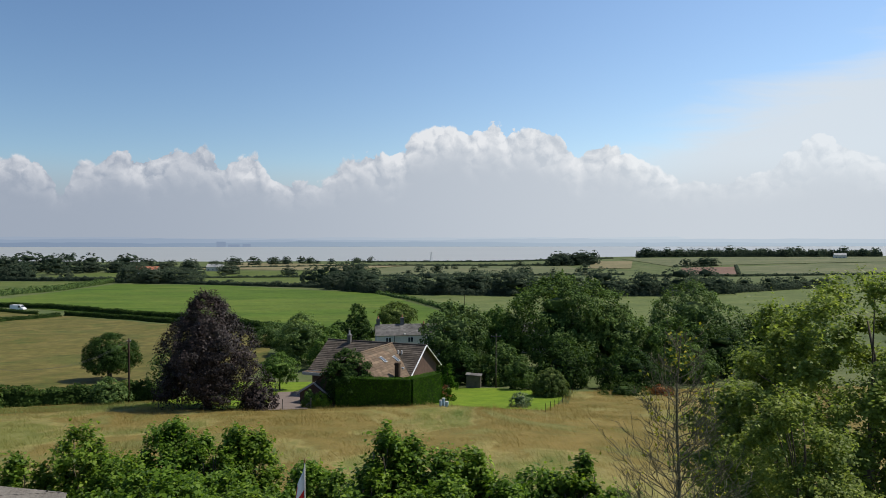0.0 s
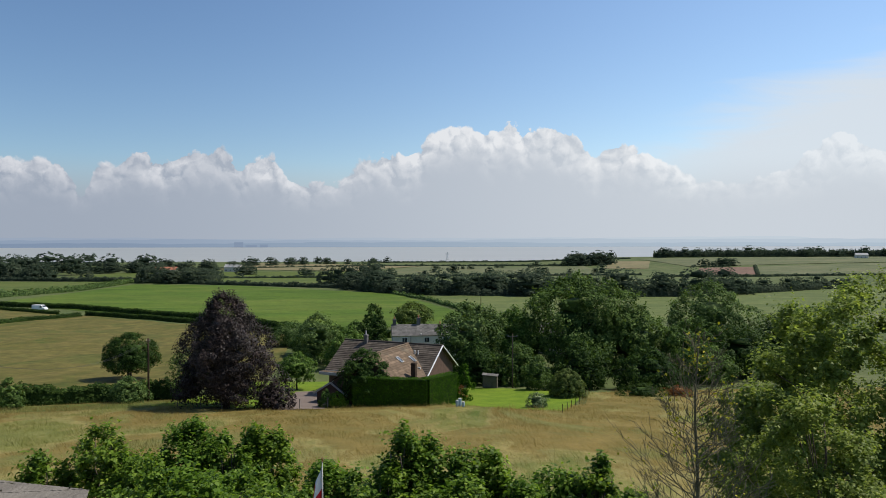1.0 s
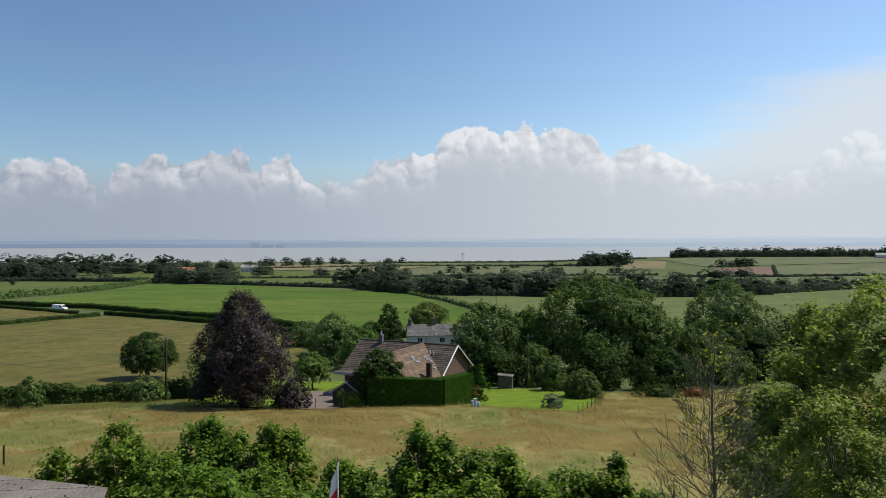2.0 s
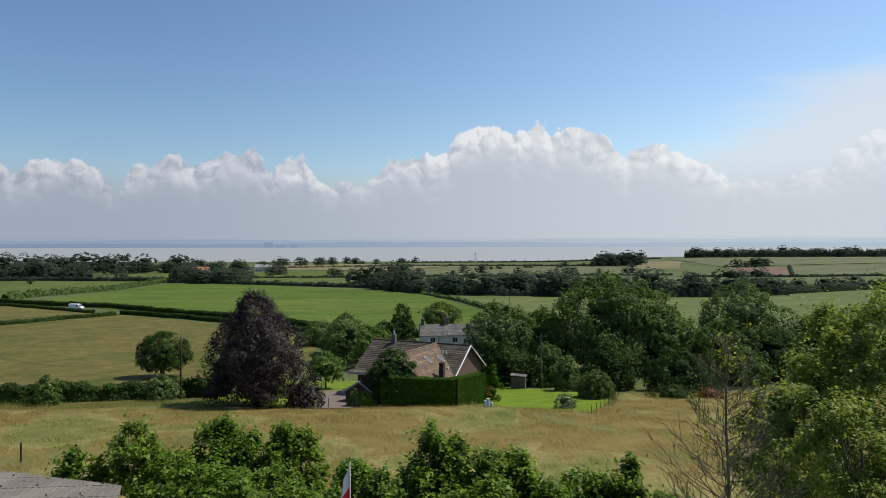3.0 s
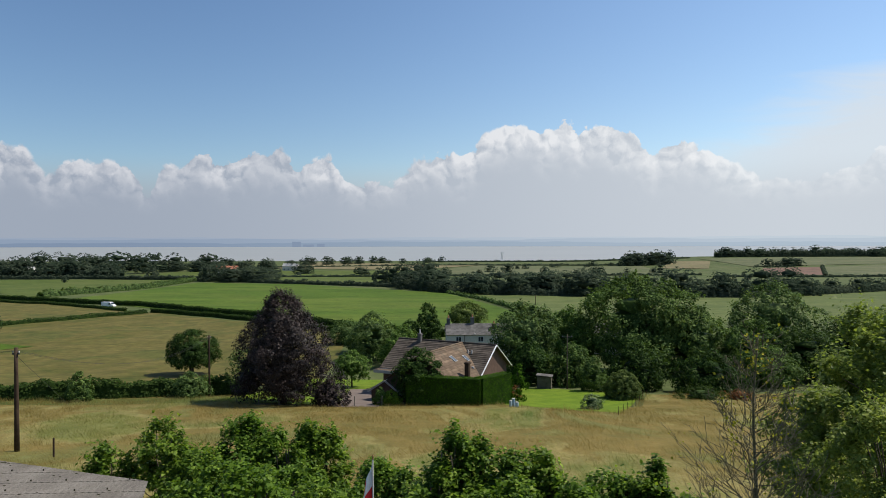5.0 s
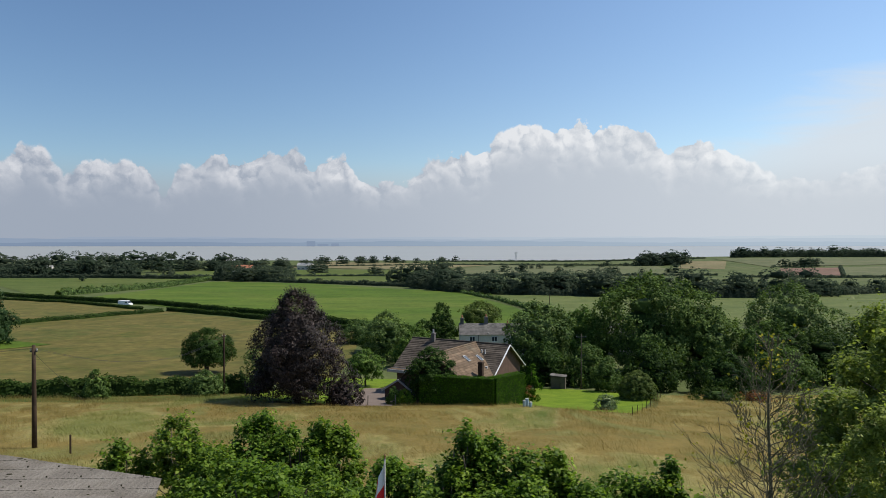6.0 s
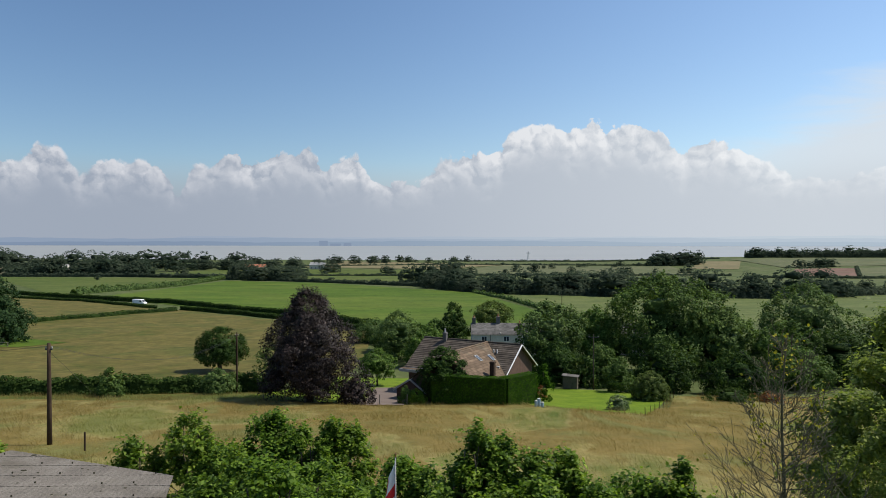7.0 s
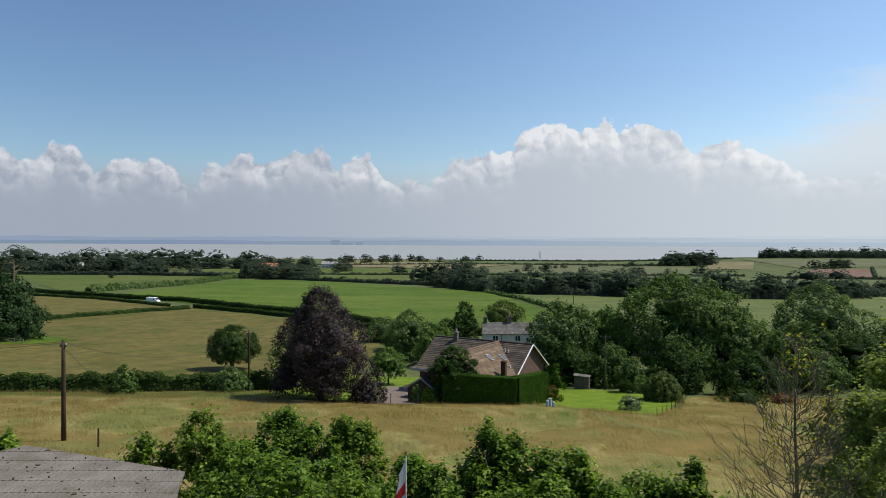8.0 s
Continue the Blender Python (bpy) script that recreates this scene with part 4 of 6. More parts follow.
belt([(-230, 690), (-150, 720)], 4, 15, 0.5, 0.9, 20)

# ---- garden trees ----
tree("copper_beech", "broad copper beech with dark purple foliage to the ground", -21.5, 84.5, 13.0, 11.2, "beech", "copper", 101, 1150, 36, 0.85, 0.24, 0.36, 16, rugged=0.36, spikes=70, clear=0.08, fill=0.3, reach=0.06)
tree("beech_shrub", "dark purple shrub beneath the copper beech", -15.6, 83.0, 2.9, 4.2, "bush", "copper", 102, 120, 26, 0.5, 0.26, 0.05, 6, "shrub")
tree("round_tree", "round dense dark green tree in the hay field", -46.0, 119.5, 7.4, 8.4, "raised", "holm", 103, 420, 40, 0.7, 0.25, 0.18, 8, stems=3, rugged=0.14)
tree("small_tree", "pale green young tree behind the copper beech", -29.5, 96, 6.4, 5.4, "round", "ash", 104, 150, 22, 0.6, 0.28, 0.1)
tree("fruit_tree", "spreading fruit tree standing on the lawn", -16.4, 104.5, 5.3, 5.8, "spread", "apple", 105, 200, 26, 0.5, 0.25, 0.14, 8, clear=0.28)
tree("bay_tree", "rounded dark tree growing against the house", -5.3, 85.0, 6.5, 5.6, "round", "holm", 106, 330, 30, 0.5, 0.24, 0.14, 6, rugged=0.12)
tree("garden_tree", "tall ash tree behind the house corner", 10.4, 120, 11.8, 11.5, "tall", "ash", 107, 420, 30, 1.05, 0.42, 0.28, 14, rugged=0.3, spikes=20)
tree("garden_tree", "slim light green tree beside the wood", 18.6, 124, 10.8, 8.0, "tall", "apple", 108, 300, 28, 0.9, 0.4, 0.2, 10, rugged=0.3, spikes=20)
tree("garden_tree", "very tall dense green tree above the lawn", 30.2, 124, 16.2, 18, "tall", "oak", 109, 760, 32, 1.35, 0.45, 0.45, 16, rugged=0.34, spikes=50)
tree("garden_tree", "dense dark tree at the wood edge", 39, 122, 11.2, 13, "tall", "oak", 110, 420, 30, 1.1, 0.42, 0.3, 10, rugged=0.3, spikes=20)
tree("garden_tree", "dense grey green tree at the wood edge", 58, 134, 14.8, 15, "round", "ash", 111, 480, 30, 1.2, 0.45, 0.35, 12, rugged=0.3, spikes=20)
tree("garden_tree", "low dark tree at the wood edge", 48, 118, 9.0, 12, "dome", "oak", 112, 380, 28, 1.0, 0.4, 0.25, 8, rugged=0.3, spikes=14)
tree("garden_tree", "bushy dark tree behind the shed", 16.8, 108.5, 6.0, 7, "bush", "oak", 113, 200, 26, 0.8, 0.35, 0.12, 6)
tree("garden_tree", "bushy dark tree beside the lawn", 25.5, 104, 6.5, 8.5, "bush", "holm", 114, 240, 26, 0.8, 0.35, 0.12, 6)
tree("garden_tree", "bushy dark tree under the wood edge", 35, 101.5, 5.5, 9.5, "bush", "holm", 115, 240, 26, 0.8, 0.35, 0.12, 6)
tree("garden_tree", "leafy green tree behind the fruit tree", -17.5, 138, 9.0, 9.5, "round", "ash", 116, 300, 28, 0.85, 0.36, 0.2, 8, rugged=0.3)
tree("garden_tree", "leafy green tree behind the drive", -11, 130, 7.0, 9, "bush", "apple", 117, 260, 28, 0.8, 0.36, 0.18, 8, rugged=0.3)
tree("garden_tree", "upright dark tree behind the roof", -7.2, 148, 10.5, 5.5, "tall", "holm", 118, 200, 26, 0.7, 0.36, 0.18, 6, rugged=0.3, spikes=8)
tree("garden_tree", "low green tree behind the roof", -11.5, 152, 6.5, 7, "round", "oak", 119, 200, 26, 0.7, 0.36, 0.15, 6)
tree("yew_tree", "low spreading brownish tree behind the white cottage", 1.2, 196, 7.4, 11, "spread", "willow", 120, 240, 26, 1.0, 0.45, 0.2, 6)
tree("shrub", "conical green shrub on the lawn", 18.6, 100.5, 4.7, 3.8, "bush", "oak", 121, 170, 26, 0.42, 0.22, 0.08, 5, "shrub")
tree("weeping_tree", "small weeping tree with a grey green dome", 20.8, 92.0, 3.8, 4.7, "dome", "willow", 122, 300, 30, 0.4, 0.22, 0.1, 6, droop=0.9, rugged=0.1)
tree("shrub", "pale variegated shrub on the meadow edge", 14.6, 80, 1.7, 2.9, "bush", "silver", 123, 90, 24, 0.28, 0.14, 0.04, 4, "shrub")
tree("shrub", "golden green shrub beside the clipped hedge", -8.4, 83.6, 1.7, 2.4, "bush", "lime", 124, 110, 26, 0.32, 0.16, 0.04, 4, "shrub")
tree("shrub", "fresh green shrub beside the drive", -9.7, 83.8, 2.0, 1.7, "bush", "apple", 125, 90, 24, 0.32, 0.16, 0.04, 4, "shrub")
tree("shrub", "rust coloured shrub in the flower bed", 6.9, 92.5, 1.5, 1.6, "bush", "flower", 126, 60, 20, 0.25, 0.14, 0.03, 3, "shrub")
tree("shrub", "straggly shrub in the field hedge", -35.5, 91.5, 3.0, 5.0, "bush", "ash", 127, 150, 22, 0.5, 0.26, 0.05, 4, "shrub")
tree("shrub", "leafy shrub standing out of the field hedge", -47.5, 86.5, 3.4, 3.4, "bush", "oak", 128, 110, 22, 0.45, 0.26, 0.05, 4, "shrub", spikes=10)
CEDAR = tree("conifer", "large dark cedar at the field corner", -118, 160, 15.5, 19, "cone", "conifer", 129, 520, 30, 1.5, 0.6, 0.5, 12, rugged=0.35)
for k, (bx, by, bh, bw) in enumerate([(-20, 150, 6, 9), (-27, 165, 5, 9), (12, 150, 8, 10), (23, 145, 8, 11), (44, 150, 8, 14), (70, 128, 9.5, 14), (66, 112, 8, 12), (82, 140, 10, 16), (55, 115, 8, 13), (46, 108, 5.5, 10)]):
    tree("garden_tree", "leafy green tree among the garden trees", bx, by, bh, bw, "round", ("oak", "ash", "hedge")[k % 3], 140 + k, 240, 26, 0.95, 0.42, 0.2, 6, rugged=0.3)
tree("garden_tree", "bushy dark tree beside the shed", 10.4, 109.5, 6.5, 6.5, "bush", "holm", 133, 200, 26, 0.7, 0.34, 0.12, 6)
tree("nettle_patch", "low rank green weeds in the meadow corner", 31, 92, 1.3, 6.5, "dome", "hedge", 134, 120, 24, 0.35, 0.18, 0.03, 3, "weeds", rugged=0.4)
tree("nettle_patch", "low rusty weeds in the meadow corner", 35.5, 91.5, 1.2, 4.5, "dome", "flower", 135, 60, 20, 0.3, 0.16, 0.03, 3, "weeds", rugged=0.4)
field("bright grass strip below the cedar", [(-122, 147), (-104, 150), (-98, 159), (-118, 168)], "green", 12, 12, 0.2)


def cedar_snag():
    """Bare dead top of the cedar."""
    v, f = [], []
    rng = random.Random(3)
    tube_data([(0, 0, -4), (0.2, 0, 0.5), (0.1, 0, 3.4)], [0.35, 0.25, 0.08], 6, v, f)
    for i in range(9):
        a, z = rng.uniform(0, 6.28), rng.uniform(-0.5, 2.8)
        ln = rng.uniform(1.2, 3.0)
        tube_data([(0.1, 0, z), (ln * 0.6 * math.cos(a), ln * 0.6 * math.sin(a), z + 0.3), (ln * math.cos(a), ln * math.sin(a), z + rng.uniform(0.1, 1.0))], [0.13, 0.09, 0.03], 5, v, f)
    under(new("snag", mesh_from("snag", v, f, [M["twig"]])), CEDAR, "bare dead top").location = (2.5, 0, 15.5)


cedar_snag()
far_tree("lone small tree in the pale pasture", -319, 560, 5.5, 5, "round", 161, 60, 12, 0.6, 0.12, "field_tree")
far_tree("round tree beside the far pasture", -288, 650, 8.5, 11, "dome", 162, 110, 16, 0.8, 0.25, "field_tree")
far_tree("broad dark copse at the pasture corner", -207, 588, 13, 26, "dome", 163, 220, 20, 1.0, 0.4, "field_tree")
far_tree("broad dark copse beside the pasture", -166, 580, 10.5, 30, "dome", 164, 220, 20, 1.0, 0.4, "field_tree")


# ---- the bungalow ----
def slope(parent, name, quad, courses, mat, thick=0.05, label=""):
    """A tiled roof slope: stepped courses between the eave (a, b) and the ridge (d, c)."""
    a, b, c, d = [Vector(p) for p in quad]
    n = (b - a).cross(d - a).normalized()
    if n.z < 0:
        n = -n
    root = under(new(name), parent, label)
    for i in range(courses):
        f0, f1 = i / courses, min(1.0, (i + 1.25) / courses)
        p = [a.lerp(d, f0), b.lerp(c, f0), b.lerp(c, f1), a.lerp(d, f1)]
        up = [n * thick, n * thick, n * 0.005, n * 0.005]
        verts = [q + u for q, u in zip(p, up)] + [q - n * 0.06 for q in p]
        faces = [(0, 1, 2, 3), (7, 6, 5, 4), (0, 4, 5, 1), (1, 5, 6, 2), (2, 6, 7, 3), (3, 7, 4, 0)]
        under(new("tile_course", mesh_from("tile_course", verts, faces, [M[mat]])), root)
    return root


def beam(bm, a, b, w, h):
    """A board from a to b, w thick sideways and h deep."""
    a, b = Vector(a), Vector(b)
    m = look(a, b)
    box(bm, -w / 2, -h / 2, -(b - a).length, w / 2, h / 2, 0, m=m)


def prism(parent, name, pts, y0, y1, mat, axis="y", label=""):
    """A solid with the outline pts (x, z), from y0 to y1."""
    n = len(pts)
    f = (lambda p, y: (p[0], y, p[1])) if axis == "y" else (lambda p, y: (y, p[0], p[1]))
    verts = [f(p, y0) for p in pts] + [f(p, y1) for p in pts]
    faces = [tuple(range(n)), tuple(range(2 * n - 1, n - 1, -1))] + [(i, i + n, (i + 1) % n + n, (i + 1) % n) for i in range(n)]
    me = mesh_from(name, verts, faces, [M[mat]])
    bm = bmesh.new()
    bm.from_mesh(me)
    bmesh.ops.recalc_face_normals(bm, faces=bm.faces)
    bm.to_mesh(me)
    bm.free()
    return under(new(name, me), parent, label)


def window(parent, x0, x1, z0, z1, y, m=None, mid=True, out=-1):
    """A framed window in a wall that faces -y (out=-1) or +y; returns its frame."""
    bm = bmesh.new()
    t, d = 0.07, 0.05
    for q in ((x0, z0, x1, z0 + t), (x0, z1 - t, x1, z1), (x0, z0, x0 + t, z1), (x1 - t, z0, x1, z1)) + ((((x0 + x1) / 2 - t / 2, z0, (x0 + x1) / 2 + t / 2, z1),) if mid else ()):
        box(bm, q[0], y + out * d, q[1], q[2], y - out * 0.04, q[3])
    if m is not None:
        bmesh.ops.transform(bm, matrix=m, verts=bm.verts)
    w = part("window", bm, M["white"], parent, "white window frame")
    bm = boxed(x0 + 0.03, y + out * 0.02, z0 + 0.03, x1 - 0.03, y - out * 0.02, z1 - 0.03)
    if m is not None:
        bmesh.ops.transform(bm, matrix=m, verts=bm.verts)
    part("pane", bm, M["glass"], w)
    return w


def chimney(parent, x, y, z0, z1, w, d, pots=1, mat="brick", pot="redroof"):
    bm = boxed(x - w / 2, y - d / 2, z0, x + w / 2, y + d / 2, z1, 0.02)
    box(bm, x - w / 2 - 0.05, y - d / 2 - 0.05, z1 - 0.22, x + w / 2 + 0.05, y + d / 2 + 0.05, z1 - 0.08, 0.02)
    c = part("chimney", bm, M[mat], parent, "brick chimney stack")
    for i in range(pots):
        v, f = [], []
        px = x + (i - (pots - 1) / 2) * 0.4
        tube_data([(px, y, z1 - 0.02), (px, y, z1 + 0.1), (px, y, z1 + 0.42), (px, y, z1 + 0.5)], [0.15, 0.13, 0.11, 0.14], 10, v, f)
        under(new("chimney_pot", mesh_from("chimney_pot", v, f, [M[pot]])), c, "clay chimney pot" if pot == "redroof" else "pale chimney pot")


def bungalow():
    # local x runs along the ridge away from the gable, local y towards the meadow
    z0 = -1.6
    m = Matrix(((-0.897, -0.442, 0, 4.4), (0.442, -0.897, 0, 94.7), (0, 0, 1, z0), (0, 0, 0, 1)))
    root = thing("bungalow", "brown tiled brick bungalow with a tan roofed wing", "house", m)
    ze, zr, hw, ln = 2.5 - z0, 5.8 - z0, 5.0, 15.0
    k = (zr - ze) / hw
    prism(root, "wall", [(-hw + 0.35, 0), (hw - 0.35, 0), (hw - 0.35, ze + 0.1), (0, zr - 0.12), (-hw + 0.35, ze + 0.1)], 0.35, ln - 0.3, "brick", "x", "red brick walls")
    slope(root, "roof", [(-0.15, hw + 0.15, ze - 0.1), (ln, hw + 0.15, ze - 0.1), (ln, 0, zr), (-0.15, 0, zr)], 17, "tile", label="brown concrete tile roof")
    slope(root, "roof", [(-0.15, -hw - 0.15, ze - 0.1), (ln, -hw - 0.15, ze - 0.1), (ln, 0, zr), (-0.15, 0, zr)], 17, "tile", label="brown concrete tile roof")
    v, f = [], []
    tube_data([(-0.15, 0, zr + 0.02), (ln / 2, 0, zr + 0.03), (ln, 0, zr + 0.02)], [0.13] * 3, 8, v, f)
    under(new("ridge_tiles", mesh_from("ridge_tiles", v, f, [M["tile"]])), root)
    for sgn in (1, -1):
        bm = bmesh.new()
        beam(bm, (-0.2, sgn * (hw + 0.25), ze - 0.2), (-0.2, 0, zr + 0.02), 0.17, 0.07)
        part("bargeboard", bm, M["white"], root, "white painted bargeboard")
    part("gutter", boxed(0, hw + 0.15, ze - 0.2, ln, hw + 0.25, ze - 0.13, 0.02), M["felt"], root, "pale gutter")
    # wing
    wx, wend = 4.9, 11.9
    wall = [(0.2, 0), (2 * wx - 0.2, 0), (2 * wx - 0.2, ze), (wx, zr - 0.2), (0.2, ze)]
    prism(root, "wing_wall", wall, 4.0, wend - 0.3, "brick", "y", "red brick wing wall")
    n = 15
    for side in (0, 1):
        wing = under(new("wing_roof"), root, "tan concrete tile wing roof")
        for i in range(n):
            f0, f1 = i / n, min(1, (i + 1.25) / n)
            xa, xb = [(-0.1 + (wx + 0.1) * q) if side == 0 else (2 * wx + 0.1 - (wx + 0.1) * q) for q in (f0, f1)]
            y0, y1 = 5.0 * (1 - f0), 5.0 * (1 - f1)
            za, zb = [ze - 0.05 + (zr - ze + 0.05) * q + e for q, e in ((f0, 0.09), (f1, 0.05))]
            verts = [(xa, y0, za), (xa, wend, za), (xb, wend, zb), (xb, y1, zb), (xa, y0, za - 0.16), (xa, wend, za - 0.16)]
            under(new("tile_course", mesh_from("tile_course", verts, [(0, 1, 2, 3), (0, 4, 5, 1), (1, 5, 2), (4, 3, 2, 5), (0, 3, 4)], [M["paletile"]])), wing)
    v, f = [], []
    tube_data([(wx, 0, zr + 0.05), (wx, wend, zr + 0.05)], [0.13, 0.13], 8, v, f)
    under(new("ridge_tiles", mesh_from("ridge_tiles", v, f, [M["paletile"]])), root)
    # roof windows on the wing
    ang = math.atan2(zr - ze, wx)
    for ax, by in ((2.65, 3.5), (3.1, 6.3)):
        lm = Matrix.Translation((ax, by, ze + k * ax + 0.12)) @ Matrix.Rotation(-ang, 4, "Y")
        bm = bmesh.new()
        for q in ((-0.55, -0.36, 0.55, -0.3), (-0.55, 0.3, 0.55, 0.36), (-0.55, -0.36, -0.48, 0.36), (0.48, -0.36, 0.55, 0.36)):
            box(bm, q[0], q[1], -0.05, q[2], q[3], 0.09)
        bmesh.ops.transform(bm, matrix=lm, verts=bm.verts)
        w = part("roof_window", bm, M["felt"], root, "pale framed roof window")
        bm = boxed(-0.49, -0.31, -0.04, 0.49, 0.31, 0.05)
        bmesh.ops.transform(bm, matrix=lm, verts=bm.verts)
        part("pane", bm, M["skyglass"], w)
    part("roof_vent", boxed(1.0, 4.4, ze + 0.75, 1.35, 4.65, ze + 1.05, 0.03), M["felt"], root, "pale roof vent")
    for dx in (2.6, 3.1):
        part("roof_vent", boxed(dx, 1.6, zr - 1.15, dx + 0.16, 1.8, zr - 0.6, 0.02), M["felt"], root, "pale roof vent")
    chimney(root, 11.4, 0.3, zr - 1.0, zr + 0.95, 0.5, 0.5, 1, "slate", "felt")
    chimney(root, 0.25, 8.0, 0.0, 4.75 - z0, 0.55, 0.55, 0, "pole")
    # openings in the gable wall
    gm = Matrix.Rotation(radians(-90), 4, "Z")
    for y0, y1, za, zb in ((-3.2, -1.6, 1.2, 2.3), (1.2, 2.8, 1.2, 2.3)):
        window(root, y0, y1, za, zb, 0.35, gm, True)
    for x0, x1 in ((10.6, 11.8), (12.6, 14.2)):
        window(root, x0, x1, 1.3, 2.5, hw - 0.35, None, True, 1)
    part("porch", boxed(12.2, hw - 0.2, ze - 0.42, 15.3, hw + 1.1, ze - 0.2, 0.02), M["paletile"], root, "pale porch canopy")
    part("porch_fascia", boxed(12.15, hw + 1.1, ze - 0.62, 15.35, hw + 1.18, ze - 0.24, 0.01), M["felt"], root, "pale fascia board")
    return root


bungalow()


def garage():
    g = ground(-9.6, 91) - 0.2
    root = thing("garage", "low brick garage with a pale bargeboard", "garage", pose(-9.6, 88.3, g, 0, 0, -26))
    prism(root, "wall", [(-2.1, 0), (2.1, 0), (2.1, 1.75), (0, 3.0), (-2.1, 1.75)], 0, 5.2, "brick", "y", "dark red brick walls")
    for s in (1, -1):
        slope(root, "roof", [(s * 2.45, -0.2, 1.6), (s * 2.45, 5.3, 1.6), (0, 5.3, 3.1), (0, -0.2, 3.1)], 8, "tile", label="brown tile roof")
        bm = bmesh.new()
        beam(bm, (s * 2.5, -0.25, 1.55), (0, -0.25, 3.12), 0.06, 0.22)
        part("bargeboard", bm, M["felt"], root, "pale bargeboard")
    part("garage_door", boxed(-1.3, -0.06, 0.05, 1.3, -0.003, 1.7, 0.02), M["pole"], root, "dark timber garage door")


garage()


def cottage():
    g = ground(3, 142) - 0.2
    root = thing("cottage", "white rendered cottage with a grey slate roof", "house", pose(-3.2, 140, g, 0, 0, 4))
    ze, zr, ln, dp = 1.1 - g, 2.95 - g, 15.5, 5.6
    prism(root, "wall", [(0, 0), (dp, 0), (dp, ze), (dp / 2, zr - 0.1), (0, ze)], 0.1, ln - 0.1, "render", "x", "white rendered walls")
    slope(root, "roof", [(-0.1, -0.25, ze - 0.1), (ln + 0.1, -0.25, ze - 0.1), (ln + 0.1, dp / 2, zr), (-0.1, dp / 2, zr)], 11, "slate", 0.03, "weathered grey slate roof")
    slope(root, "roof", [(-0.1, dp + 0.25, ze - 0.1), (ln + 0.1, dp + 0.25, ze - 0.1), (ln + 0.1, dp / 2, zr), (-0.1, dp / 2, zr)], 11, "slate", 0.03, "weathered grey slate roof")
    for x, h, mt in ((0.55, 1.1, "slate"), (5.4, 1.3, "slate"), (9.6, 0.9, "brick")):
        chimney(root, x, dp / 2 - (1.3 if x > 9 else 0), zr - 0.9, zr + h - (0.8 if x > 9 else 0), 0.7, 0.6, 1, mt)
    for x in (1.9, 6.3, 10.2):
        window(root, x, x + 1.1, ze - 1.5, ze - 0.45, 0.0)
        window(root, x, x + 1.1, 1.0, 2.1, 0.0)
    part("downpipe", boxed(3.6, -0.12, 0.2, 3.7, -0.02, ze - 0.1), M["wire"], root, "dark downpipe")
    part("parapet", boxed(5.55, -0.1, ze, 5.85, dp / 2, ze + 0.25, 0.02, m=Matrix.Shear("XZ", 4, (0, 0))), M["render"], root)
    part("lean_to", boxed(-1.9, 0.6, 0, -0.02, 4.2, ze - 1.7, 0.03), M["render"], root, "white rendered lean-to")
    return root


cottage()


def outhouse():
    x, y = 24.5, 150
    g = ground(x, y) - 0.2
    root = thing("farm_building", "grey slate roofed building among the trees", "building", pose(x, y, g, 0, 0, -14))
    prism(root, "wall", [(0, 0), (6, 0), (6, 4.6), (3, 6.4), (0, 4.6)], 0, 11, "render", "x", "pale rendered walls")
    for s in (0, 1):
        slope(root, "roof", [(-0.2, -0.3 if s == 0 else 6.3, 4.5), (11.2, -0.3 if s == 0 else 6.3, 4.5), (11.2, 3, 6.5), (-0.2, 3, 6.5)], 8, "slate", 0.03, "grey slate roof")


outhouse()


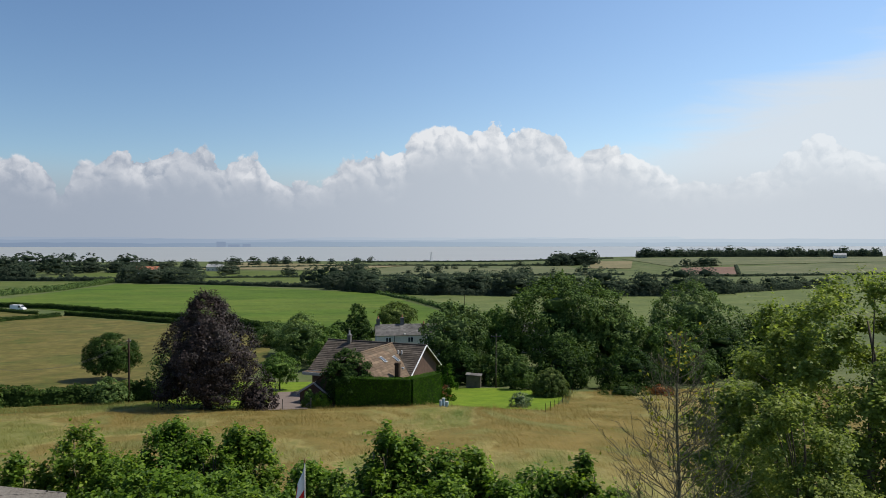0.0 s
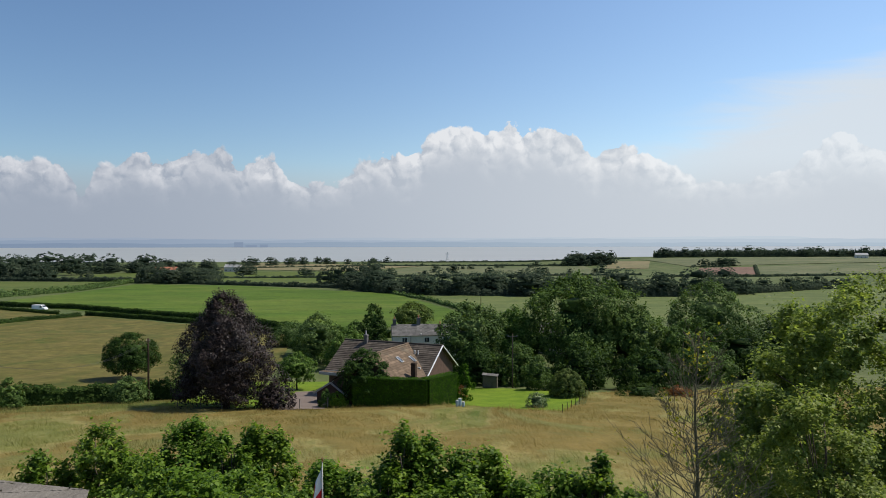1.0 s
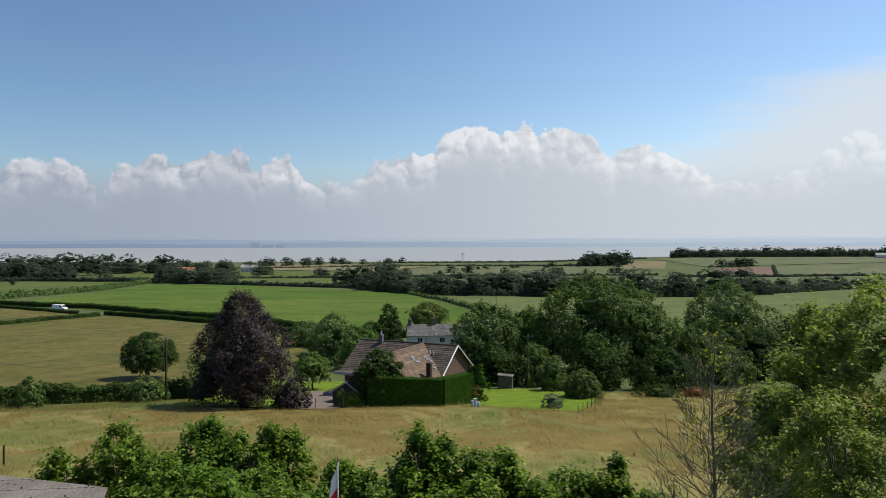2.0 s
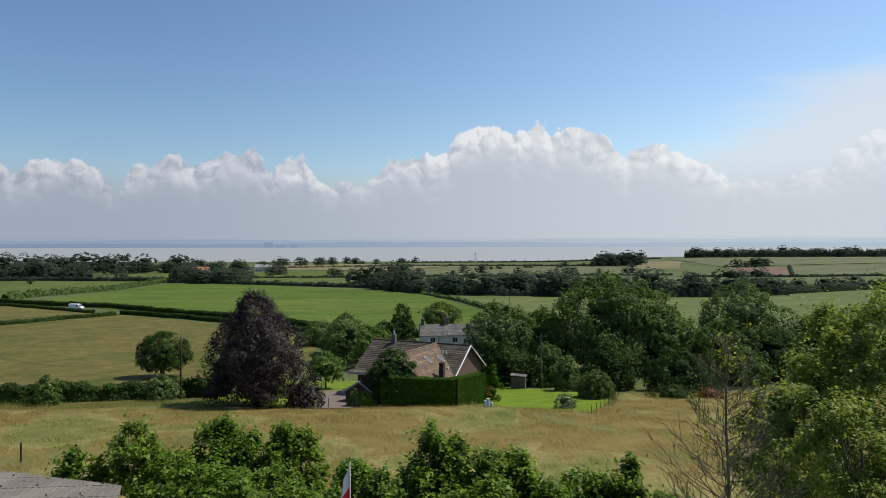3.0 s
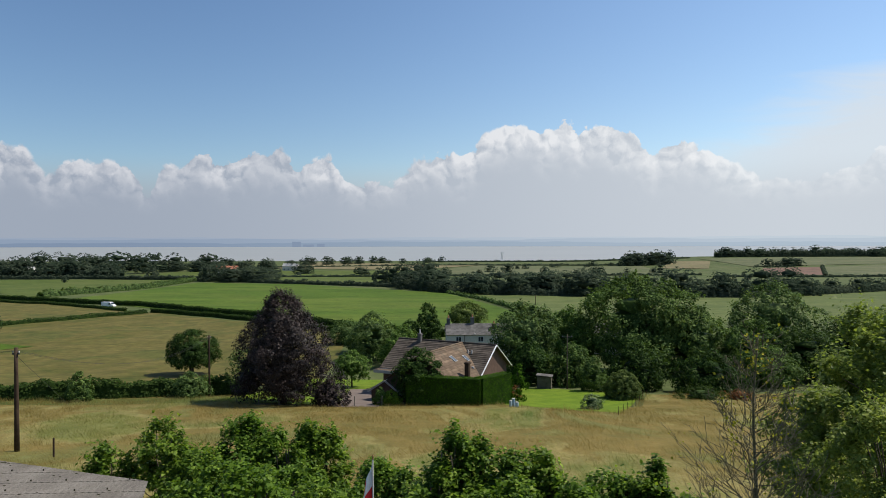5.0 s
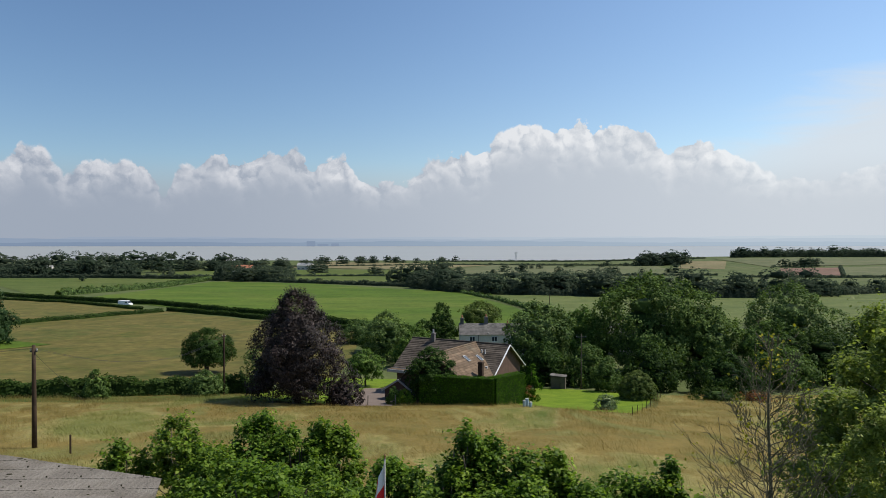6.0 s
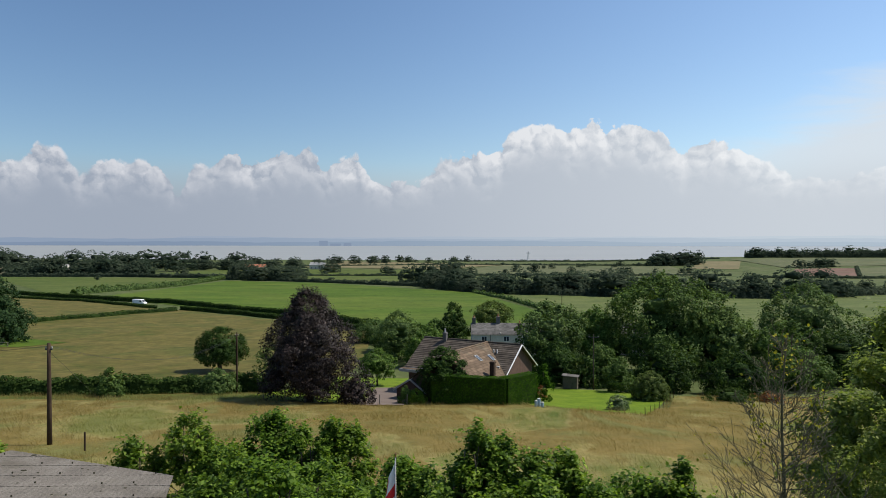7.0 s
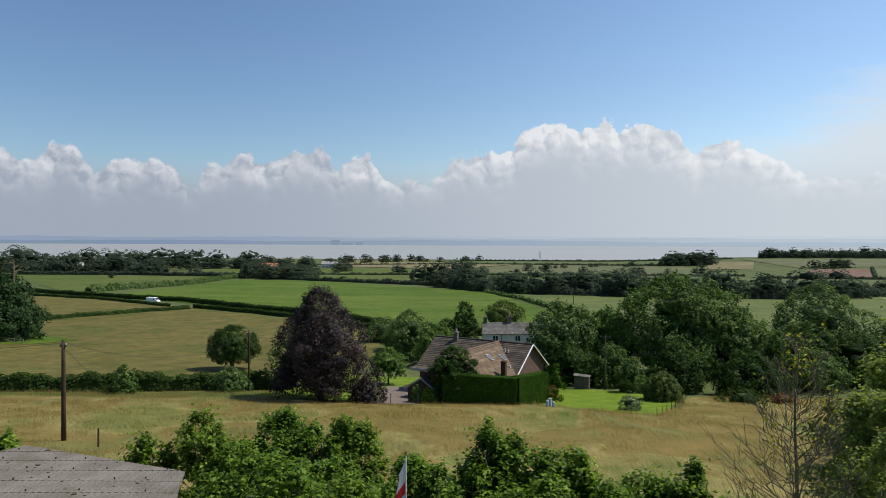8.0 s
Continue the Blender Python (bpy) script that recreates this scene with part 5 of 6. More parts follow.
# ---- clipped hedge, shed, bins ----
def clipped_hedge():
    rng = np.random.default_rng(77)
    root = thing("clipped_hedge", "tall square clipped conifer hedge round the garden corner", "hedge")
    zt = 3.9
    bmc = bmesh.new()
    quads = []
    for (xa, ya), (xb, yb), wd in (((-6.5, 83.5), (2.2, 81.9), 1.4), ((1.9, 82.1), (5.5, 85.8), 1.4)):
        d = Vector((xb - xa, yb - ya, 0))
        ln = d.length
        d.normalize()
        nn = Vector((-d.y, d.x, 0))
        zb = min(ground(xa, ya), ground(xb, yb)) - 0.1
        m = Matrix(((d.x, nn.x, 0, xa), (d.y, nn.y, 0, ya), (0, 0, 1, zb), (0, 0, 0, 1)))
        h = zt - zb
        box(bmc, 0.12, -wd / 2 + 0.12, 0, ln - 0.12, wd / 2 - 0.12, h - 0.12, m=m)
        faces = [((0, -wd / 2, 0), (ln, 0, 0), (0, 0, h), (0, -1, 0)), ((0, wd / 2, 0), (ln, 0, 0), (0, 0, h), (0, 1, 0)),
                 ((0, -wd / 2, h), (ln, 0, 0), (0, wd, 0), (0, 0, 1)), ((0, -wd / 2, 0), (0, wd, 0), (0, 0, h), (-1, 0, 0)), ((ln, -wd / 2, 0), (0, wd, 0), (0, 0, h), (1, 0, 0))]
        r3 = np.array(m.to_3x3())
        for o, u, v, nr in faces:
            o, u, v, nr = map(np.array, (o, u, v, nr))
            area = np.linalg.norm(np.cross(u, v))
            n = int(area * 190)
            a, b = rng.uniform(0, 1, (n, 1)), rng.uniform(0, 1, (n, 1))
            p = o + a * u + b * v + nr * (0.05 * np.sin(a * 23) * np.sin(b * 17) + rng.normal(0, 0.03, (n, 1)) - 0.12 * rng.uniform(0, 1, (n, 1)) ** 2)
            c = np.array([ln / 2, 0, h / 2])
            p = c + (p - c) * (1 - 0.012 * (np.abs(p[:, 1:2]) / wd) * (p[:, 2:3] > h - 0.3))
            p = p @ r3.T + np.array(m.translation)
            quads.append(leaf_quads(p, (nr + rng.normal(0, 0.09, (n, 3))) @ r3.T, 0.13 * rng.uniform(0.6, 1.4, n), rng, 0.55))
    part("core", bmc, M["core"], root, "dark inner growth")
    under(new("foliage", fast_mesh("foliage", np.concatenate(quads), 4, [M["clipped"]])), root, "bright green clipped foliage")


clipped_hedge()
tree("shrub", "rounded green shrub at the hedge end", 6.9, 88.4, 4.6, 2.2, "bush", "clipped", 131, 110, 26, 0.35, 0.18, 0.05, 4, "shrub")


def shed():
    x, y = 12.1, 104.6
    root = thing("shed", "small grey timber garden shed with a felt roof", "shed", pose(x, y, ground(x, y), 0, 0, -12))
    bm = bmesh.new()
    for i in range(11):
        z = 0.05 + i * 0.17
        box(bm, -1.05, -0.8, z, 1.05, 0.8, z + 0.165, 0.012)
    part("wall", bm, M["shed"], root, "grey board walls")
    part("roof", boxed(-1.2, -0.95, 0, 1.2, 0.95, 0.06, 0.015, m=Matrix.Translation((0, 0, 1.98)) @ Matrix.Rotation(radians(4), 4, "Y")), M["slate"], root, "grey felted roof")
    d = part("door", boxed(0.25, -0.86, 0.08, 0.95, -0.8, 1.8, 0.01), M["shed"], root, "grey board door")
    part("handle", boxed(0.32, -0.9, 0.95, 0.37, -0.86, 1.1, 0.005), M["wire"], d)


shed()


def water_butt(x, y, h, r):
    v, f = [], []
    tube_data([(0, 0, 0), (0, 0, h * 0.08), (0, 0, h * 0.5), (0, 0, h * 0.92), (0, 0, h)], [r * 0.86, r * 0.9, r, r * 0.95, r * 0.93], 16, v, f)
    root = thing("water_butt", "pale blue plastic water butt beside the hedge", "water butt", pose(x, y, ground(x, y) + 0.08), "butts by the hedge")
    under(new("barrel", mesh_from("barrel", v, f, [M["blue"]], smooth=False)), root)
    v, f = [], []
    tube_data([(0, 0, h), (0, 0, h + 0.05), (0, 0, h + 0.09)], [r * 1.02, r * 1.0, r * 0.5], 16, v, f)
    under(new("lid", mesh_from("lid", v, f, [M["felt"]])), root, "pale lid")


for q in ((5.5, 80.6, 0.65, 0.16), (5.85, 81.0, 0.85, 0.2), (6.2, 80.4, 0.5, 0.2)):
    water_butt(*q)


# ---- poles, wires, posts ----
def telegraph_pole(x, y, h, r, label, arm=0.24, lean=0.0, mat="pole"):
    root = thing("telegraph_pole", label, "pole", pose(x, y, ground(x, y) - 0.3, 0, lean, 0), "overhead line poles")
    v, f = [], []
    tube_data([(0, 0, 0), (0, 0, h * 0.4), (0, 0, h * 0.8), (0, 0, h + 0.3)], [r * 1.2, r * 1.05, r * 0.9, r * 0.78], 10, v, f)
    under(new("shaft", mesh_from("shaft", v, f, [M[mat]], smooth=True)), root)
    if arm:
        part("bracket", boxed(-arm, -0.05, h - 0.15, arm, 0.05, h - 0.05, 0.01), M["wire"], root, "dark steel bracket")
        for s in (0.04 - arm, arm - 0.04):
            v, f = [], []
            tube_data([(s, 0, h - 0.05), (s, 0, h + 0.03), (s, 0, h + 0.09)], [0.03, 0.05, 0.025], 8, v, f)
            under(new("insulator", mesh_from("insulator", v, f, [M["felt"]])), root, "pale insulator")
    return Vector((x, y, ground(x, y) + h - 0.2))


pa = telegraph_pole(-33.2, 92, 8.2, 0.12, "tall creosoted telegraph pole at the meadow hedge")
pb = telegraph_pole(-28.4, 44.4, 6.7, 0.14, "dark creosoted telegraph pole in the hay meadow")
pc = telegraph_pole(15.3, 103.8, 8.0, 0.085, "grey telegraph pole beside the lawn", 0.7, mat="bark")
pd = telegraph_pole(24.6, 240, 7.5, 0.12, "telegraph pole at the field edge", 0)


def wire(a, b, sag, name="overhead_wire"):
    v, f = [], []
    n = 18
    pts = [a.lerp(b, i / n) - Vector((0, 0, 4 * sag * (i / n) * (1 - i / n))) for i in range(n + 1)]
    tube_data(pts, [0.009] * (n + 1), 4, v, f)
    tagged(new(name, mesh_from(name, v, f, [M["wire"]])), "thin dark overhead wire strung between poles", "wire", "overhead wires")


for dx in (-0.2, 0.2):
    o = Vector((dx, 0, 0))
    wire(pa + o, pb + o, 2.0)
    wire(pb + o, Vector((-70 + dx, 40, pb.z - 0.2 + dx)), 1.0)
wire(pb - Vector((0, 0, 0.3)), Vector((-31.6, 56, ground(-31.6, 56) + 2.2)), 0.0)


def post(x, y, h, r=0.055, name="fence_post", label="weathered wooden fence post in the grass", group="fence posts", mat="post"):
    v, f = [], []
    tube_data([(0, 0, -0.2), (0, 0, h * 0.5), (0, 0, h - 0.05), (0, 0, h)], [r, r, r * 0.95, r * 0.6], 7, v, f)
    ob = tagged(new(name, mesh_from(name, v, f, [M[mat]])), label, "post", group)
    ob.matrix_world = pose(x, y, ground(x, y), random.uniform(-3, 3), random.uniform(-3, 3), 0)
    return ob


post(-24.9, 42.5, 1.25, 0.06, "fence_post", "dark weathered wooden post in the long grass", "fence posts", "pole")
for i in range(8):
    f = i / 7
    post(15.8 + f * 8.4, 72.0 + f * 22, 0.95, 0.035, "fence_post", "dark wooden fence post beside the lawn", "lawn fence posts", "pole")
for q in ((-12.6, 82.2), (-9.4, 82.4), (-26.5, 82.5), (-24, 82.8), (-21.5, 82.4)):
    post(*q, 1.3, 0.06)


def paddock_fence():
    root = thing("paddock_fence", "grey post and rail fence below the cedar", "fence", pose(-106, 150, ground(-106, 150)))
    for i in range(6):
        v, f = [], []
        tube_data([(-3.0 * i, 1.2 * i, -0.3), (-3.0 * i, 1.2 * i, 1.25)], [0.09, 0.08], 6, v, f)
        under(new("post", mesh_from("post", v, f, [M["post"]])), root)
    for z in (0.5, 1.05):
        bm = bmesh.new()
        beam(bm, (0, 0, z), (-15, 6, z), 0.06, 0.14)
        part("rail", bm, M["post"], root)


paddock_fence()


def white_van():
    x, y = -143.9, 284.1
    root = thing("van", "long white van in the lane between hedges", "van", pose(x, y, ground(x, y) - 0.15, 0, 0, -16))
    prof = [(-3.0, 0.45), (2.5, 0.45), (3.0, 0.6), (3.0, 1.15), (2.3, 1.35), (1.6, 2.25), (1.3, 2.35), (-2.9, 2.35), (-3.0, 2.2)]
    bm = bmesh.new()
    sides = [[bm.verts.new((u, w, v)) for u, v in prof] for w in (-0.95, 0.95)]
    bm.faces.new(sides[0])
    bm.faces.new(sides[1][::-1])
    for i in range(len(prof)):
        j = (i + 1) % len(prof)
        bm.faces.new((sides[0][j], sides[0][i], sides[1][i], sides[1][j]))
    bmesh.ops.recalc_face_normals(bm, faces=bm.faces)
    bmesh.ops.bevel(bm, geom=list(bm.edges), offset=0.06, segments=2, affect="EDGES")
    part("body", bm, M["white"], root, "white panelled body")
    glass = bmesh.new()
    beam(glass, (2.27, 0, 1.46), (1.70, 0, 2.2), 1.6, 0.04)
    part("windscreen", glass, M["glass"], root)
    for w in (-0.96, 0.96):
        part("side_window", boxed(0.75, w - 0.012, 1.4, 1.6, w + 0.012, 2.0, 0.005), M["glass"], root)
    for u in (-1.9, 1.95):
        for w in (-0.86, 0.86):
            v, f = [], []
            tube_data([(u, w - 0.12, 0.34), (u, w - 0.119, 0.34), (u, w + 0.119, 0.34), (u, w + 0.12, 0.34)], [0.01, 0.34, 0.34, 0.01], 16, v, f)
            under(new("wheel", mesh_from("wheel", v, f, [M["wire"]])), root, "dark wheel")


white_van()


def farmhouse(x, y, ln, h, mat, label, turn=0.0, wall="render"):
    root = thing("farm_building", label, "building", pose(x, y, ground(x, y) - 0.3, 0, 0, turn))
    prism(root, "wall", [(0, 0), (8, 0), (8, h), (4, h + 2.6), (0, h)], 0, ln, wall, "x")
    for s in (0, 1):
        slope(root, "roof", [(-0.3, -0.4 if s == 0 else 8.4, h - 0.2), (ln + 0.3, -0.4 if s == 0 else 8.4, h - 0.2), (ln + 0.3, 4, h + 2.8), (-0.3, 4, h + 2.8)], 5, mat)
    for i in range(int(ln // 5)):
        window(root, 1.5 + 5 * i, 3.2 + 5 * i, 1.2, 2.6, 0.0)


farmhouse(-262, 745, 22, 5, "redroof", "red roofed farmhouse beyond the fields", 5)
farmhouse(-205, 800, 18, 5.5, "felt", "pale roofed farm barn beyond the fields", -8)
farmhouse(-425, 668, 12, 7, "felt", "white gabled house beside the far wood", 12)
farmhouse(640, 985, 16, 5, "felt", "pale roofed barn beside the headland wood", -20)


def power_station():
    root = thing("power_station", "two square reactor blocks on the far shore", "building", pose(-1022, 4330, WATER_Z, 0, 0, 0))
    # glowing haze blue stands in for concrete seen across the estuary
    m = glowing("haze_tinted_concrete", (0.225, 0.29, 0.40))
    for x, w, h in ((-13, 19, 31), (13, 19, 31), (75, 60, 14), (150, 40, 17)):
        part("block", boxed(x - w / 2, -20, -1, x + w / 2, 20, h, 1.0), m, root)


power_station()


def pylon(x, y, h):
    root = thing("pylon", "slim lattice pylon on the shore ridge", "pylon", pose(x, y, ground(x, y)))
    bm = bmesh.new()
    for sx, sy in ((-1, -1), (1, -1), (1, 1), (-1, 1)):
        beam(bm, (sx * 1.6, sy * 1.6, 0), (sx * 0.25, sy * 0.25, h), 0.3, 0.3)
    for i in range(6):
        f0, f1 = i / 6, (i + 1) / 6
        a, b = 1.6 - 1.35 * f0, 1.6 - 1.35 * f1
        for sy in (-1, 1):
            beam(bm, (-a, sy * a, h * f0), (b, sy * b, h * f1), 0.15, 0.15)
    part("lattice", bm, M["concrete"], root)
    bm = bmesh.new()
    for z in (0.78, 0.9):
        beam(bm, (-3.2, 0, h * z), (3.2, 0, h * z), 0.25, 0.25)
    part("cross_arm", bm, M["concrete"], root)


pylon(60, 1090, 15)


# ---- the near shed roof ----
def cut(bm, p, n):
    """Cuts away what lies beyond the upright plane through p, on the side of n."""
    bmesh.ops.bisect_plane(bm, geom=bm.verts[:] + bm.edges[:] + bm.faces[:], plane_co=p, plane_no=n, clear_outer=True)


def tin_barn():
    # a shallow lean-to roof with a skewed far edge; local x runs along the courses, local y towards the eye
    ax, ay = Vector((0.9967, 0.081, 0)), Vector((0.081, -0.9967, 0))
    o = Vector((-16.0, 18.8, 14.47))
    m = Matrix(((ax.x, ay.x, 0, o.x), (ax.y, ay.y, 0, o.y), (0, 0, 1, o.z), (0, 0, 0, 1)))
    inv = m.inverted()
    root = thing("barn", "low barn with a lichened cement sheet roof", "barn", m)
    far, left, right = Vector((-12.51, 18.13, 0)), Vector((-0.248, -0.652, 0)), Vector((0.56, -1.61, 0))
    corner = Vector((-7.25, 16.33, 0))
    edge = corner - far
    turn = inv.to_3x3()
    planes = [(inv @ far, turn @ Vector((-edge.y, edge.x, 0))), (inv @ far, turn @ Vector((left.y, -left.x, 0))), (inv @ corner, turn @ Vector((-right.y, right.x, 0)))]
    rng = random.Random(5)
    rows, cols, w, ln = 13, 11, 1.05, 0.78
    fall = 0.02
    for j in range(rows):
        for i in range(cols):
            bm = bmesh.new()
            n = 14
            off = 0.5 * w * (j % 2)
            grid = []
            for q in range(n + 1):
                x = i * w + q / n * w - off
                z = 0.003 * math.cos(2 * math.pi * q / 2.0)
                grid.append([bm.verts.new((x, j * ln + y, -fall * (rows - j) * ln + z + dz)) for y, dz in ((ln, 0.028), (ln, -0.004), (-0.04, 0.004))])
            for q in range(n):
                for r in (0, 1):
                    p = grid[q][0 if r == 0 else 0], grid[q + 1][0], grid[q + 1][2 if r == 0 else 1], grid[q][2 if r == 0 else 1]
                    bm.faces.new(p)
            for p, nn in planes:
                nn = Vector((nn.x, nn.y, 0))
                side = nn if nn.dot(Vector((7.0, 6.0, 0)) - Vector((p.x, p.y, 0))) < 0 else -nn
                cut(bm, (p.x, p.y, 0), side)
            if len(bm.faces) < 2:
                bm.free()
                continue
            part("sheet", bm, M["asbestos"], root)
    bm, spots = bmesh.new(), bmesh.new()

    def inside(x, y):
        for p, nn in planes:
            v = Vector((nn.x, nn.y, 0))
            base = Vector((p.x, p.y, 0))
            if v.dot(Vector((x, y, 0)) - base) * v.dot(Vector((7.0, 6.0, 0)) - base) < 0:
                return False
        return True

    for j in range(rows):
        for i in range(cols):
            x, y = (i + 0.5) * w + rng.uniform(-0.3, 0.3), (j + 0.85) * ln + rng.uniform(-0.1, 0.05)
            if inside(x, y):
                z = -fall * (rows * ln - y)
                box(bm, x - 0.013, y - 0.013, z, x + 0.013, y + 0.013, z + 0.05)
    tagged(part("bolts", bm, M["moss"], root, "dark roofing bolts"), kind="stuff")
    for i in range(260):
        x, y, r = rng.uniform(0.1, 11), rng.uniform(0.1, 10), rng.uniform(0.006, 0.03) * (2.2 if i % 23 == 0 else 1)
        if inside(x, y):
            bmesh.ops.create_icosphere(spots, subdivisions=1, radius=r, matrix=Matrix.Translation((x, y, 0.012 - fall * (rows * ln - y))) @ Matrix.Diagonal((1.6, 1, 0.4, 1)))
    tagged(part("moss", spots, M["moss"], root, "tufts of dark moss"), kind="stuff")
    bm = boxed(-2, -2, -5.4, 14, 9.5, -0.3)
    for p, nn in planes:
        side = Vector((nn.x, nn.y, 0))
        base = Vector((p.x, p.y, 0))
        if side.dot(Vector((7.0, 6.0, 0)) - base) > 0:
            side = -side
        got = bmesh.ops.bisect_plane(bm, geom=bm.verts[:] + bm.edges[:] + bm.faces[:], plane_co=base - side.normalized() * 0.15, plane_no=side, clear_outer=True)
        bmesh.ops.edgeloop_fill(bm, edges=[e for e in got["geom_cut"] if isinstance(e, bmesh.types.BMEdge)])
    part("wall", bm, M["shed"], root, "grey boarded walls")
    return root


tin_barn()


# ---- flag ----
def flag():
    x, y, top = -2.33, 19.0, 14.05
    g = ground(x, y)
    root = thing("flagpole", "slim pale flagpole with a limp red cross flag", "flagpole", pose(x, y, g))
    h = top - g
    v, f = [], []
    tube_data([(0, 0, 0), (0, 0, h * 0.6), (0, 0, h)], [0.03, 0.025, 0.015], 12, v, f)
    under(new("pole", mesh_from("pole", v, f, [M["felt"]], smooth=True)), root, "pale grey pole")
    v, f = [], []
    tube_data([(0, 0, h), (0, 0, h + 0.03), (0, 0, h + 0.08), (0, 0, h + 0.13)], [0.03, 0.02, 0.03, 0.006], 10, v, f)
    under(new("finial", mesh_from("finial", v, f, [M["brass"]])), root, "bronze finial")
    nu, nv = 40, 26
    verts, faces, idx = [], [], []
    for i in range(nu + 1):
        for j in range(nv + 1):
            u, w = i / nu, j / nv
            hang = 1 - math.exp(-2.2 * u)
            px = -0.03 - 0.48 * hang * (0.35 + 0.75 * w) - 0.05 * u
            pz = h - 0.10 - 1.45 * w - 1.05 * u * (1 - 0.25 * w)
            py = 0.06 * math.sin(9 * u + 2.0 * w) * (0.3 + u) + 0.03 * math.sin(17 * u)
            verts.append((px + 0.03 * math.sin(11 * u + w), py, pz))
    for i in range(nu):
        for j in range(nv):
            k = i * (nv + 1) + j
            faces.append((k, k + nv + 1, k + nv + 2, k + 1))
            u, w = (i + 0.5) / nu, (j + 0.5) / nv
            idx.append(1 if abs(w - 0.55) < 0.11 or abs(u - 0.5) < 0.06 else 0)
    me = mesh_from("flag", verts, faces, [M["flag_white"], M["flag_red"]], idx, smooth=True)
    ob = under(new("flag", me), root, "limp white flag with a red cross")
    s = ob.modifiers.new("thick", "SOLIDIFY")
    s.thickness = 0.004


flag()


# ---- near bushes ----
def bush(x, y, h, w, seed, n=1.0, leaf=0.13, label="leafy hazel bush in the boundary hedge", shoots=10, shape="bush"):
    return leafy("hedge_bush", label, x, y, 0.93 * h, w * 1.25, shape, "bush", seed, int(5.6 * n * (0.7 + w) * h), 0.44, 20, 9, 1.2 * leaf, 0.05, 12, "bush", 3, "boundary bushes", shoots=shoots, rugged=0.16, reach=0.1)


bush(-14.3, 28.0, 2.9, 1.2, 205, shoots=6)
bush(-12.3, 29.0, 4.1, 3.2, 201, shoots=16)
bush(-10.2, 27.5, 2.9, 2.8, 202)
bush(-8.9, 29.0, 4.2, 2.9, 203, shoots=16)
bush(-7.3, 28.5, 3.7, 2.8, 204)
bush(-6.3, 29.0, 4.0, 1.1, 213, shoots=6, label="upright hazel shoot in the boundary hedge")
bush(-5.6, 29.5, 3.8, 1.8, 214, shoots=8)
bush(-8.2, 24.0, 2.8, 3.8, 217)
bush(-5.8, 24.0, 2.9, 3.8, 220)
bush(-2.9, 26.0, 3.0, 2.1, 206)
bush(-1.7, 25.0, 2.8, 2.2, 212)
bush(-3.6, 24.6, 2.2, 1.8, 221, shoots=4)
bush(-0.2, 23.5, 4.7, 1.5, 207, shoots=8, label="upright hazel bush in the boundary hedge")
bush(0.5, 24.0, 4.2, 2.2, 208, shoots=12)
bush(2.7, 24.0, 3.9, 1.4, 209, shoots=8, label="feathery ash sapling in the boundary hedge")
bush(1.7, 23.5, 3.6, 2.2, 210)
bush(-0.7, 22.5, 3.2, 2.3, 222)
bush(1.4, 20.5, 3.2, 2.9, 223)
bush(3.5, 23.0, 2.9, 1.7, 224)
bush(5.1, 24.0, 2.9, 2.4, 225)
bush(6.4, 23.5, 3.4, 1.0, 211, shoots=6, label="upright hazel shoot in the boundary hedge")
bush(6.0, 23.0, 2.9, 2.0, 226)
bush(6.9, 21.0, 2.9, 2.0, 216)
bush(-13.7, 18.7, 4.5, 1.8, 215)
bush(-5.4, 17.9, 4.3, 2.2, 218, leaf=0.115)
bush(-3.9, 19.4, 3.3, 2.4, 219, leaf=0.115)


